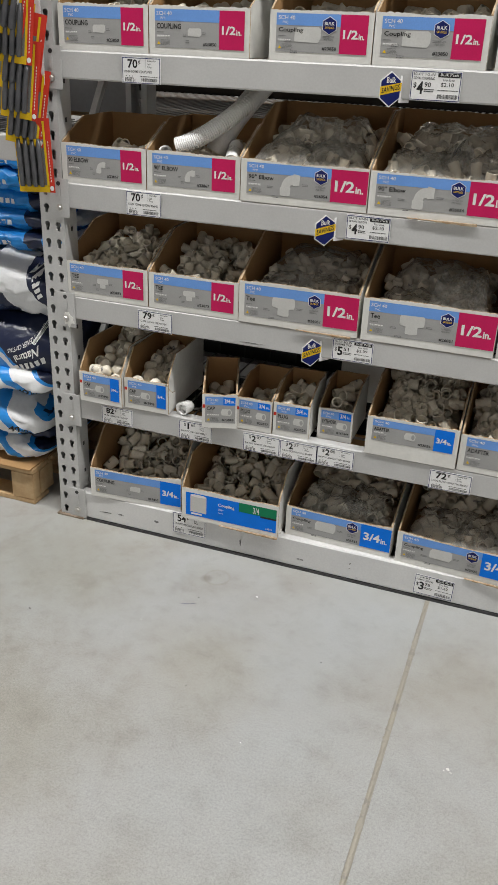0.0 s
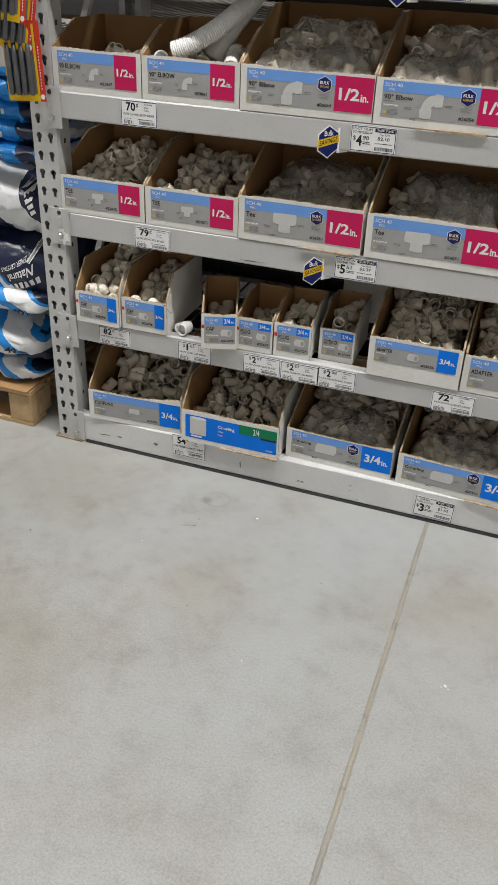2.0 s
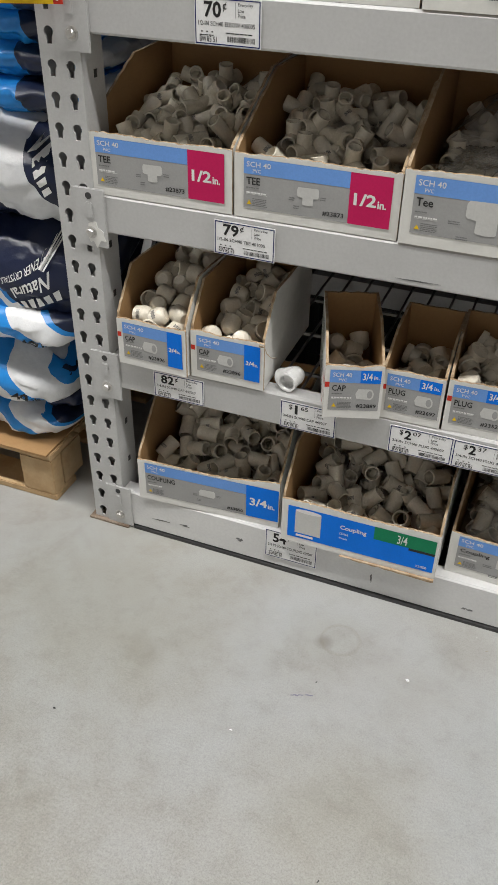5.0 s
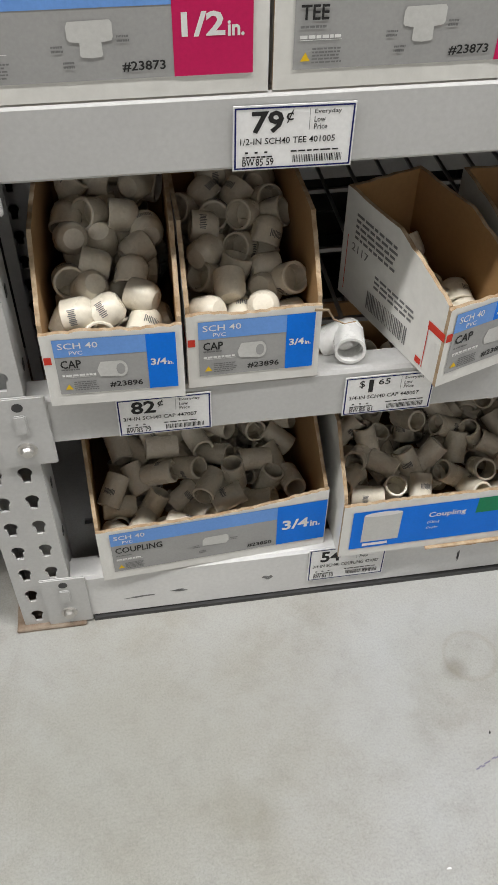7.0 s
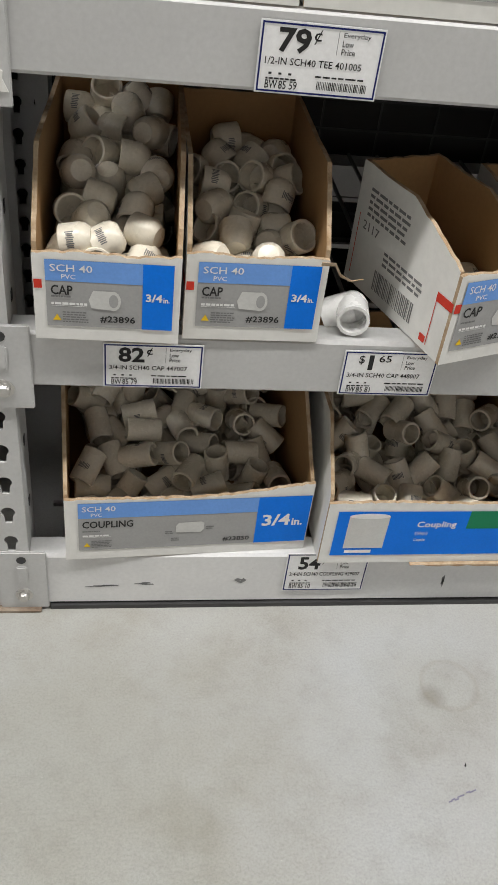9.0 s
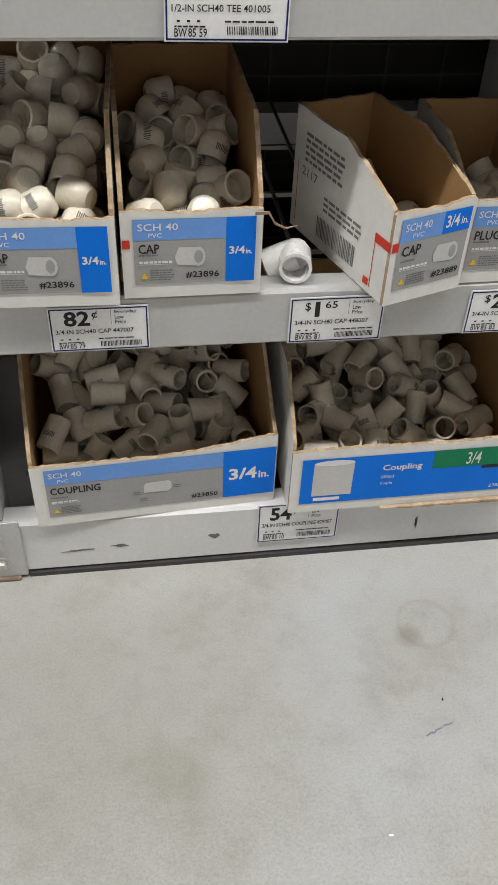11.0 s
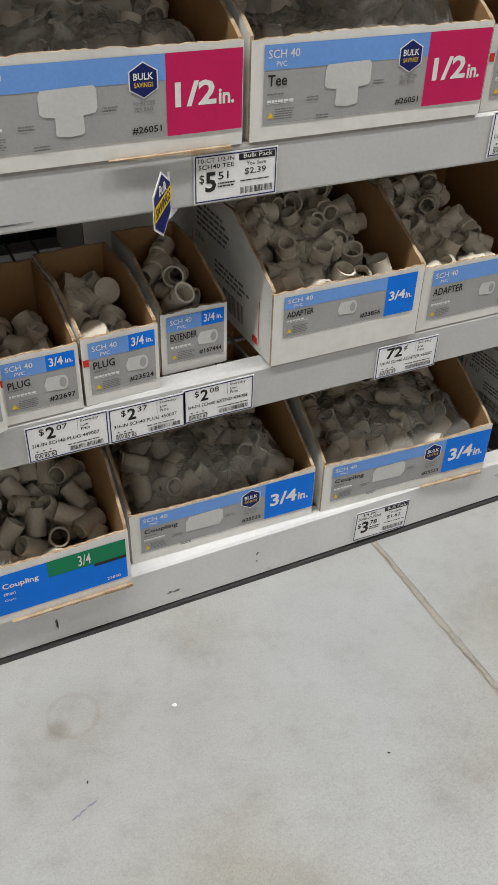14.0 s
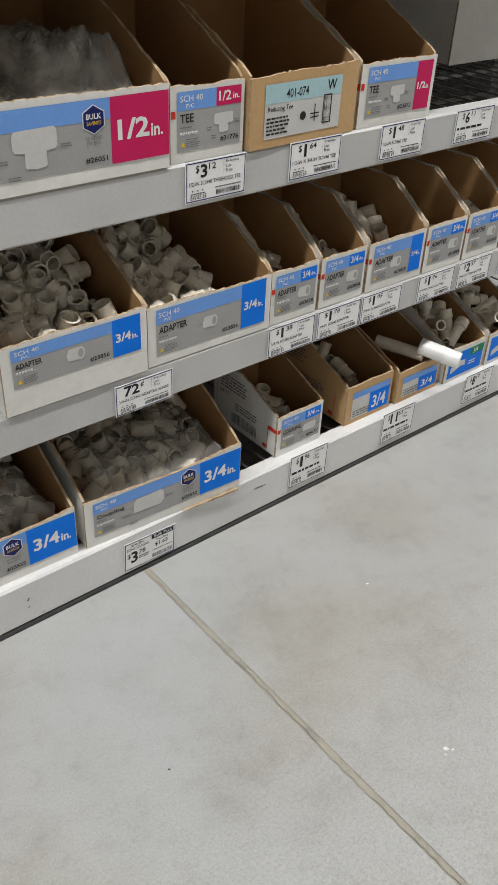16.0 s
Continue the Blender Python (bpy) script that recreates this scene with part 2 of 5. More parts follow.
def prism(poly, place, th):
    """A plate: poly (u, v) in its plane, place(u, v, w) to a point, thickness th along w."""
    n = len(poly)
    v = [place(u, w, 0) for u, w in poly] + [place(u, w, th) for u, w in poly]
    f = [tuple(range(n)), tuple(range(2 * n - 1, n - 1, -1))] + [(i, i + n, (i + 1) % n + n, (i + 1) % n) for i in range(n)]
    return v, f


def lathe(profile, seg=14, axis="z", at=(0, 0, 0)):
    """A closed profile of (radius, height) turned round an axis."""
    vs, fs = [], []
    n = len(profile)
    for i in range(seg):
        a = 2 * math.pi * i / seg
        for r, h in profile:
            p = (r * math.cos(a), r * math.sin(a), h)
            p = {"z": p, "x": (p[2], p[0], p[1]), "y": (p[0], p[2], p[1])}[axis]
            vs.append((p[0] + at[0], p[1] + at[1], p[2] + at[2]))
    for i in range(seg):
        j = (i + 1) % seg
        for k in range(n):
            l = (k + 1) % n
            fs.append((i * n + k, j * n + k, j * n + l, i * n + l))
    return vs, fs


FONT_CACHE = {}


def glyphs(s, heavy=False):
    """A string as flat triangles, scaled into the unit square, and its own width for its height."""
    key = (s, heavy)
    if key not in FONT_CACHE:
        cu = bpy.data.curves.new("lettering", "FONT")
        cu.body, cu.resolution_u, cu.offset = s, 2, (0.008, 0.018, 0.028)[int(heavy)]
        ob = new("lettering", cu)
        me = ob.to_mesh()
        co = np.array([v.co[:] for v in me.vertices]).reshape(-1, 3)
        faces = [tuple(p.vertices) for p in me.polygons]
        ob.to_mesh_clear()
        bpy.data.objects.remove(ob)
        lo, hi = co.min(0), co.max(0)
        size = np.maximum(hi[:2] - lo[:2], 1e-6)
        FONT_CACHE[key] = ((co[:, :2] - lo[:2]) / size, faces, size[0] / size[1])
    return FONT_CACHE[key]


def words(s, x, z, w, h, y, slant=0.0, heavy=False):
    """Lettering that fills w by h from its lower left corner, on the plane y, facing -y."""
    co, f, aspect = glyphs(s, heavy)
    full = min(w, aspect * h * 1.35)
    x += (w - full) * 0.4
    return [(x + u * full + slant * q * h, y, z + q * h) for u, q in co], f


class Stuff(tuple):
    """Marks too small to pick apart."""


def flat(x0, z0, x1, z1, y):
    return [(x0, y, z0), (x1, y, z0), (x1, y, z1), (x0, y, z1)], [(0, 1, 2, 3)]


def poly_flat(pts, y):
    return [(a, y, b) for a, b in pts], [tuple(range(len(pts)))]


def bars(rng, x, z, w, h, y, n):
    """Thin uneven upright bars, as of a bar code."""
    out, step = [], w / n
    for i in range(n):
        out.append(flat(x + i * step, z, x + i * step + step * rng.uniform(0.25, 0.75), z + h, y))
    return Stuff(joined(out))


def text_rows(rng, x, z, w, h, y, n):
    """Lines of writing too small to read."""
    out = []
    for i in range(n):
        a = z + h * i / n
        cut = x
        while cut < x + w * rng.uniform(0.8, 0.98):
            e = min(x + w, cut + w * rng.uniform(0.06, 0.2))
            out.append(flat(cut, a, e, a + h / n * 0.5, y))
            cut = e + w * 0.03
    return Stuff(joined(out))


def print_on(parent, name, data, mat, label=""):
    """Each printed piece as a part of its own."""
    for p in data:
        ob = child(name if not isinstance(p, Stuff) else "fine_print", mesh_of(name, *p, [mat]), parent, label)
        if isinstance(p, Stuff):
            tagged(ob, kind="stuff")


# ---- setting ----
JOINT = 1.272
for nm, c in (("floor", (-9, -5, -0.12, JOINT - 0.007, 6, 0)), ("floor_slab", (JOINT + 0.007, -5, -0.12, 11, 6, 0))):
    tagged(new(nm, block(nm, c, CONCRETE)), "smooth grey polished concrete floor with faint stains", "floor", kind="structure")


def joint_strip():
    rng = random.Random(4)
    vs, fs, n = [], [], 620
    for i in range(n + 1):
        y = -5 + 5.6 * i / n + rng.uniform(-0.002, 0.002)
        w = 0.0052 + 0.003 * noise.noise((y * 6, 0, 0)) + rng.uniform(-0.003, 0.003)
        o = 0.003 * noise.noise((y * 4, 5, 0))
        for k, h in ((-1, 0.0008), (-0.35, -0.0012 + rng.uniform(0, 0.0012)), (0.35, -0.0012 + rng.uniform(0, 0.0012)), (1, 0.0008)):
            vs.append((JOINT + o + k * w, y, h))
    for i in range(n):
        for k in range(3):
            a = i * 4 + k
            fs.append((a, a + 1, a + 5, a + 4))
    bed = len(vs)
    v, f = box_data(JOINT - 0.0069, -5, -0.1, JOINT + 0.0069, 0.6, -0.0012)
    return vs + v, fs + [tuple(i + bed for i in q) for q in f]


tagged(new("floor_joint", mesh_of("floor_joint", *joint_strip(), [SEALANT])), "tan sealant in a straight concrete floor joint", "floor joint", kind="structure")
# added closing walls; the south one bounces light in place of the opposite rack
for nm, c in (("wall_north", (-9, 6, 0, 11, 6.2, CEILING)), ("wall_south", (-9, -5.2, 0, 11, -5, CEILING)), ("wall_west", (-9.2, -5, 0, -9, 6, CEILING)), ("wall_east", (11, -5, 0, 11.2, 6, CEILING))):
    tagged(new(nm, block(nm, c, SOUTHPAINT if nm == "wall_south" else WALLPAINT)), "plain painted wall added to close the store", "wall", kind="structure")
tagged(new("ceiling", block("ceiling", (-9.2, -5.2, CEILING, 11.2, 6.2, CEILING + 0.2), CEILPAINT)), "high painted store ceiling", "ceiling", kind="structure")
# unseen housings for the lamps, those of the invented rear row too
for lx, ly in LAMP_PLACES:
    fx = thing("ceiling_light", "long white strip light under the ceiling, out of view", "ceiling light", pose(lx, ly, CEILING - 0.1), "aisle strip lights")
    child("housing", block("housing", (-1.25, -0.2, 0, 1.25, 0.2, 0.1), CEILPAINT, 0.01), fx)
    child("diffuser", block("diffuser", (-1.2, -0.16, -0.04, 1.2, 0.16, -0.001), GLOW, 0.01), fx)

# ---- the pallet rack ----
LEVELS = [0.105, 0.452, 0.787, 1.121, 1.467]
RACK_DEPTH, BAY = 0.62, 3.0
rack = thing("pallet_rack", "grey painted steel shelving rack with wire decks", "rack", pose(0, 0, 0))


def tear(cx, cz, s=1.0):
    """A keyhole outline: round above, a narrow slot below."""
    pts = [(cx + 0.0068 * s * math.cos(a), cz + 0.006 + 0.0068 * s * math.sin(a)) for a in [radians(-50 + 280 * i / 9) for i in range(10)]]
    return pts + [(cx - 0.0036 * s, cz - 0.0125), (cx + 0.0036 * s, cz - 0.0125)]


def perforated_post(top=2.6, width=0.078, pitch=0.0508, back=0.07):
    bm = bmesh.new()
    edges = []
    x0, x1 = 0.0, width

    def ring(pts):
        vs = [bm.verts.new((a, 0, b)) for a, b in pts]
        return [bm.edges.new((vs[i], vs[(i + 1) % len(vs)])) for i in range(len(vs))]
    edges += ring([(x0, 0), (x1, 0), (x1, pitch), (x0, pitch)])
    holes = []
    for cx in (0.021, 0.057):
        r = ring(tear(cx, pitch * 0.5, 1.32))
        holes += r
        edges += r
    bmesh.ops.triangle_fill(bm, use_beauty=True, use_dissolve=False, edges=edges)
    ext = bmesh.ops.extrude_edge_only(bm, edges=holes)
    bmesh.ops.translate(bm, vec=(0, 0.0035, 0), verts=[g for g in ext["geom"] if isinstance(g, bmesh.types.BMVert)])
    bm.verts.ensure_lookup_table()
    for i, v in enumerate(bm.verts):
        v.index = i
    cv = [v.co[:] for v in bm.verts]
    cf = [tuple(v.index for v in f.verts) for f in bm.faces]
    bm.free()
    pieces, n = [], int(top / pitch)
    for i in range(n):
        pieces.append(([(a, b, c + i * pitch) for a, b, c in cv], cf))
    h = n * pitch
    pieces += [box_data(0, 0.0004, 0, 0.0032, back, h), box_data(width - 0.0032, 0.0004, 0, width, back, h),
               box_data(0.0032, back - 0.003, 0, 0.02, back, h), box_data(width - 0.02, back - 0.003, 0, width - 0.0032, back, h)]
    # slots punched in the returns show as inset dark plates
    return joined(pieces)


POST = mesh_of("upright_post", *perforated_post(), [STEEL])
for px, py, r in ((0.0, 0.0, 0), (0.078, RACK_DEPTH, 180), (BAY, 0.0, 0), (BAY + 0.078, RACK_DEPTH, 180)):
    post = child("upright_post", POST, rack, "grey steel post with two rows of keyholes", pose(px, py, 0, 0, 0, r))
    child("foot_plate", block("foot_plate", (-0.012, -0.01, 0, 0.09, 0.085, 0.006), RUST, 0.001), post, "rusted foot plate")
SLOT = mesh_of("side_slot", *box_data(0.0779, 0.036, 0.0, 0.0788, 0.045, 0.013), [DARK_WIRE])
for i in range(25):
    child("side_slot", SLOT, rack, "", pose(0, 0, 0.06 + i * 0.1016))
BRACES = [(0.3, 1.0), (1.0, 1.7), (1.7, 2.4)]
for za, zb in BRACES:
    v, f = prism([(0.07, za), (0.07, za + 0.03), (RACK_DEPTH - 0.07, zb), (RACK_DEPTH - 0.07, zb - 0.03)], lambda u, w, t: (0.03 + t, u, w), 0.02)
    child("brace", mesh_of("brace", v, f, [STEEL]), rack)


def beam(x0, x1, top, h=0.072, mat=STEEL):
    """A step beam: tall face in front, a step behind for the deck."""
    prof = [(0.004, top - h), (0.0, top - h + 0.004), (0.0, top - 0.004), (0.004, top), (0.034, top), (0.034, top - 0.016), (0.05, top - 0.016), (0.05, top - h)]
    n = len(prof)
    vs = [(x, y, z) for x in (x0, x1) for y, z in prof]
    fs = [(i, i + n, (i + 1) % n + n, (i + 1) % n) for i in range(n)] + [tuple(range(n)), tuple(range(2 * n - 1, n - 1, -1))]
    return mesh_of("beam", vs, fs, [mat])


def connector(x0, x1, top, low, parent):
    c = child("beam_connector", block("beam_connector", (x0, -0.0045, low, x1, -0.0002, top), STEEL, 0.0015), parent, "folded steel end plate with a bolt")
    cx = (x0 + x1) / 2
    child("bolt", mesh_of("bolt", *lathe([(0, -0.013), (0.006, -0.013), (0.008, -0.010), (0.008, -0.006), (0.012, -0.006), (0.012, -0.0046), (0, -0.0046)], 12, "y", (cx, 0, low + 0.028)), [BOLT]), c)
    child("clip", block("clip", (cx - 0.007, -0.0075, low + 0.055, cx + 0.007, -0.0046, low + 0.085), STEEL, 0.002), c)
    child("punched_hole", mesh_of("punched_hole", *lathe([(0, -0.0052), (0.0065, -0.0052), (0.0065, -0.0046), (0, -0.0046)], 10, "y", (cx, 0, min(top - 0.014, low + 0.104))), [DARK_WIRE]), c)


for i, top in enumerate(LEVELS + [1.93]):
    h = 0.097 if i == 0 else 0.072
    b = child("beam", beam(0.0785, BAY - 0.0005, top, h, BASE_STEEL if i == 0 else STEEL), rack, "scuffed white base beam" if i == 0 else "grey steel step beam")
    connector(0.036, 0.0785 + 0.022, top + 0.01, top - 0.1, b)
    child("rear_beam", block("rear_beam", (0.0785, RACK_DEPTH - 0.05, top - h, BAY, RACK_DEPTH, top - 0.016), STEEL), rack)
    # wire deck: long wires front to back on cross wires
    pieces = []
    for k in range(57):
        x = 0.12 + k * 0.05
        pieces.append(box_data(x - 0.0022, 0.036, top - 0.0155, x + 0.0022, RACK_DEPTH - 0.004, top - 0.011))
    for y in (0.12, 0.28, 0.44):
        pieces.append(box_data(0.1, y - 0.003, top - 0.022, BAY - 0.02, y + 0.003, top - 0.0156))
    child("wire_deck", mesh_of("wire_deck", *joined(pieces), [WIRE]), rack, "galvanised wire shelf deck")
# near-black strip draws the dark line along the gap under the base beam
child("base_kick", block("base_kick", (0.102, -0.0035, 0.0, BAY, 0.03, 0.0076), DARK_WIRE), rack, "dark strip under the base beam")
# near-black board: the dark depth behind the shelves is put into its colour
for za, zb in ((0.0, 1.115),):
    child("back_board", block("back_board", (-1.9, 0.66, za, BAY + 0.1, 0.68, zb), DARK_BOARD), rack, "near-black board standing in for the dark depth behind the shelves")
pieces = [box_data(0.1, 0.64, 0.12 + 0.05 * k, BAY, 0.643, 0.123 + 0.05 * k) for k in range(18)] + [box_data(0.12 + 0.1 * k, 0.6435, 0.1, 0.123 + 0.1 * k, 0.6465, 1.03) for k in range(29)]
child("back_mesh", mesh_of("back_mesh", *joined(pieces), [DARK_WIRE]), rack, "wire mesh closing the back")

# the next bay along
nb = thing("pallet_rack", "grey shelving bay over stacked salt bags", "rack", pose(0, 0, 0))
for top in (1.238, 1.93):
    child("beam", beam(-1.9, -0.0005, top), nb, "grey steel step beam")
    pieces = [box_data(-1.88 + k * 0.038, 0.036, top - 0.0155, -1.875 + k * 0.038, RACK_DEPTH, top - 0.011) for k in range(49)]
    pieces += [box_data(-1.9, y - 0.003, top - 0.022, -0.03, y + 0.003, top - 0.0156) for y in (0.12, 0.3, 0.48)]
    child("wire_deck", mesh_of("wire_deck", *joined(pieces), [WIRE]), nb)
child("upright_post", POST, nb, "", pose(-1.98, 0, 0))
child("rear_panel", block("rear_panel", (-1.9, 0.64, 1.25, -0.02, 0.655, 1.95), WALLPAINT), nb, "plain grey panel behind the shelf")

# old white tape left round a bolt
rng = random.Random(12)
v, f = prism([(0.074 + 0.024 * rng.uniform(0.5, 1.1) * math.cos(radians(q)), 0.712 + 0.026 * rng.uniform(0.5, 1.1) * math.sin(radians(q))) for q in range(0, 360, 24)], lambda u, w, t: (u, -0.0058 + t, w), 0.0012)
child("tape_residue", mesh_of("tape_residue", v, f, [CARD_WHITE]), rack, "torn white tape round a bolt")

# marks knocked into the beams
for x0, x1, z0, z1 in ((0.60, 0.70, 0.7258, 0.7272), (0.20, 0.235, 0.047, 0.05), (0.36, 0.372, 0.05, 0.058), (0.66, 0.664, 0.03, 0.055), (0.855, 0.872, 0.035, 0.04), (1.02, 1.026, 0.062, 0.068), (1.02, 1.025, 0.045, 0.049), (1.55, 1.575, 0.07, 0.073), (2.02, 2.03, 0.06, 0.066), (0.15, 0.19, 0.043, 0.0455)):
    rng = random.Random(int(x0 * 5000))
    for _ in range(3):
        cx, cz, rx, rz = rng.uniform(x0, x1), rng.uniform(z0, z1), (x1 - x0) * rng.uniform(0.25, 0.6), max(0.0007, (z1 - z0) * rng.uniform(0.25, 0.6))
        chip = [(cx + rx * rng.uniform(0.45, 1.1) * math.cos(radians(q)), cz + rz * rng.uniform(0.4, 1.1) * math.sin(radians(q))) for q in range(0, 360, 33)]
        v, f = prism(chip, lambda u, w, t: (u, -0.0006 + t, w), 0.0005)
        child("scuff", mesh_of("scuff", v, f, [MID_INK]), rack, "dark scuff in the paint")

# the rack that stands back to back
rear = thing("pallet_rack", "dim rear rack with brown decking, back to back", "rack", pose(0, 0.70, 0))
pieces = [box_data(-1.9 + k * 0.03, 0, 1.246, -1.888 + k * 0.03, 1.15, 1.25) for k in range(165)]
child("wire_deck", mesh_of("wire_deck", *joined(pieces), [WIRE]), rear)
child("deck_board", block("deck_board", (-1.9, 0, 1.23, 3.1, 1.15, 1.244), KRAFT), rear, "brown board under the wires")
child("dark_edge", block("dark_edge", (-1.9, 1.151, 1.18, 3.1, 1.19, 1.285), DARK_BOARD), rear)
for x in (-1.9, 0.6, 3.02):
    child("upright_post", block("upright_post", (x, 1.08, 0, x + 0.07, 1.12, 1.229), STEEL, 0.003), rear)

# added boards, out of view, that block overhead lamp light from the shelves
child("upper_board", block("upper_board", (0.0, 0.052, 1.932, 3.05, 0.66, 1.95), DARK_BOARD), rack, "unseen board added over the rack to block overhead light")
child("upper_board", block("upper_board", (-1.9, 0.052, 1.932, -0.02, 0.63, 1.95), DARK_BOARD), nb, "unseen board added over the rack to block overhead light")
child("upper_board", block("upper_board", (-1.9, 0.0, 1.932, 3.1, 1.15, 1.95), DARK_BOARD), rear, "unseen board added over the rack to block overhead light")
# posts added to carry the rear blocking board
for x in (-1.9, 3.02):
    for y in (0.02, 1.08):
        child("upper_post", block("upper_post", (x, y, 1.251, x + 0.07, y + 0.04, 1.931), STEEL, 0.003), rear)

# ---- cartons ----
def jag(rng, p, q, n, amp):
    """An uneven torn line from p to q, both ends kept."""
    return [(p[0] + (q[0] - p[0]) * i / n + (rng.uniform(-amp, amp) * 0.3 if 0 < i < n else 0), p[1] + (q[1] - p[1]) * i / n + (rng.uniform(-amp, amp) if 0 < i < n else 0)) for i in range(n + 1)]


def panel(name, poly, place, th, parent, outer, label=""):
    v, f = prism(poly, place, th)
    idx = [0, 1] + [2] * len(poly)
    me = mesh_of(name, v, f, [outer, KRAFT, KRAFT_EDGE], idx)
    return child(name, me, parent, label)


SIZES = {"half": ("1/2", PINK_INK), "three": ("3/4", BLUE_INK)}


def picture(kind, cx, cz, s, y):
    """A small printed picture of the fitting."""
    def disc(x, z, rx, rz, n=16):
        return poly_flat([(x + rx * math.cos(2 * math.pi * i / n), z + rz * math.sin(2 * math.pi * i / n)) for i in range(n)], y - 0.0002)
    pale, dark = [], []
    if kind == "tee":
        pale = [poly_flat([(cx - 0.5 * s, cz - 0.75 * s), (cx - 0.42 * s, cz - 0.82 * s), (cx, cz - 0.87 * s), (cx + 0.42 * s, cz - 0.82 * s), (cx + 0.5 * s, cz - 0.75 * s), (cx + 0.48 * s, cz - 0.2 * s), (cx + 0.92 * s, cz - 0.14 * s),
                           (cx + s, cz), (cx + s, cz + 0.6 * s), (cx + 0.9 * s, cz + 0.74 * s), (cx - 0.9 * s, cz + 0.7 * s), (cx - s, cz + 0.5 * s), (cx - s, cz - 0.02 * s), (cx - 0.9 * s, cz - 0.14 * s), (cx - 0.48 * s, cz - 0.2 * s)], y)]
    elif kind == "elbow":
        arc = [(cx + 0.5 * s - 1.1 * s * math.cos(a), cz - 0.45 * s + 1.1 * s * math.sin(a)) for a in [radians(90 * i / 10) for i in range(11)]]
        pale = [poly_flat(arc + [(cx + 0.5 * s, cz - 0.1 * s), (cx + 0.2 * s, cz - 0.2 * s), (cx + 0.15 * s, cz - 0.45 * s)], y),
                poly_flat([(cx + 0.45 * s, cz - 0.22 * s), (cx + 0.98 * s, cz - 0.16 * s), (cx + 1.02 * s, cz + 0.66 * s), (cx + 0.45 * s, cz + 0.74 * s)], y - 0.0001),
                poly_flat([(cx - 0.68 * s, cz - 1.0 * s), (cx + 0.2 * s, cz - 1.0 * s), (cx + 0.23 * s, cz - 0.4 * s), (cx - 0.7 * s, cz - 0.4 * s)], y - 0.0001), disc(cx - 0.24 * s, cz - 1.0 * s, 0.44 * s, 0.09 * s)]
    elif kind == "coupling":
        pale = [poly_flat([(cx - s, cz - 0.45 * s), (cx + 0.8 * s, cz - 0.5 * s), (cx + s, cz - 0.2 * s), (cx + s, cz + 0.4 * s), (cx + 0.8 * s, cz + 0.55 * s), (cx - 0.8 * s, cz + 0.5 * s), (cx - s, cz + 0.2 * s)], y)]
    else:
        pale = [poly_flat([(cx - 0.8 * s, cz - 0.5 * s), (cx + 0.4 * s, cz - 0.6 * s), (cx + 0.5 * s, cz + 0.6 * s), (cx - 0.7 * s, cz + 0.6 * s), (cx - 0.95 * s, cz)], y), disc(cx + 0.4 * s, cz, 0.42 * s, 0.62 * s)]
        dark = [poly_flat([(cx + 0.42 * s + 0.26 * s * math.cos(2 * math.pi * i / 14), cz + 0.42 * s * math.sin(2 * math.pi * i / 14)) for i in range(14)], y - 0.0004)]
    return pale, dark


def hexagon(x, z, w, h, y):
    return poly_flat([(x, z + h / 2), (x - w / 2, z + h / 4), (x - w / 2, z - h / 4), (x, z - h / 2), (x + w / 2, z - h / 4), (x + w / 2, z + h / 4)], y)


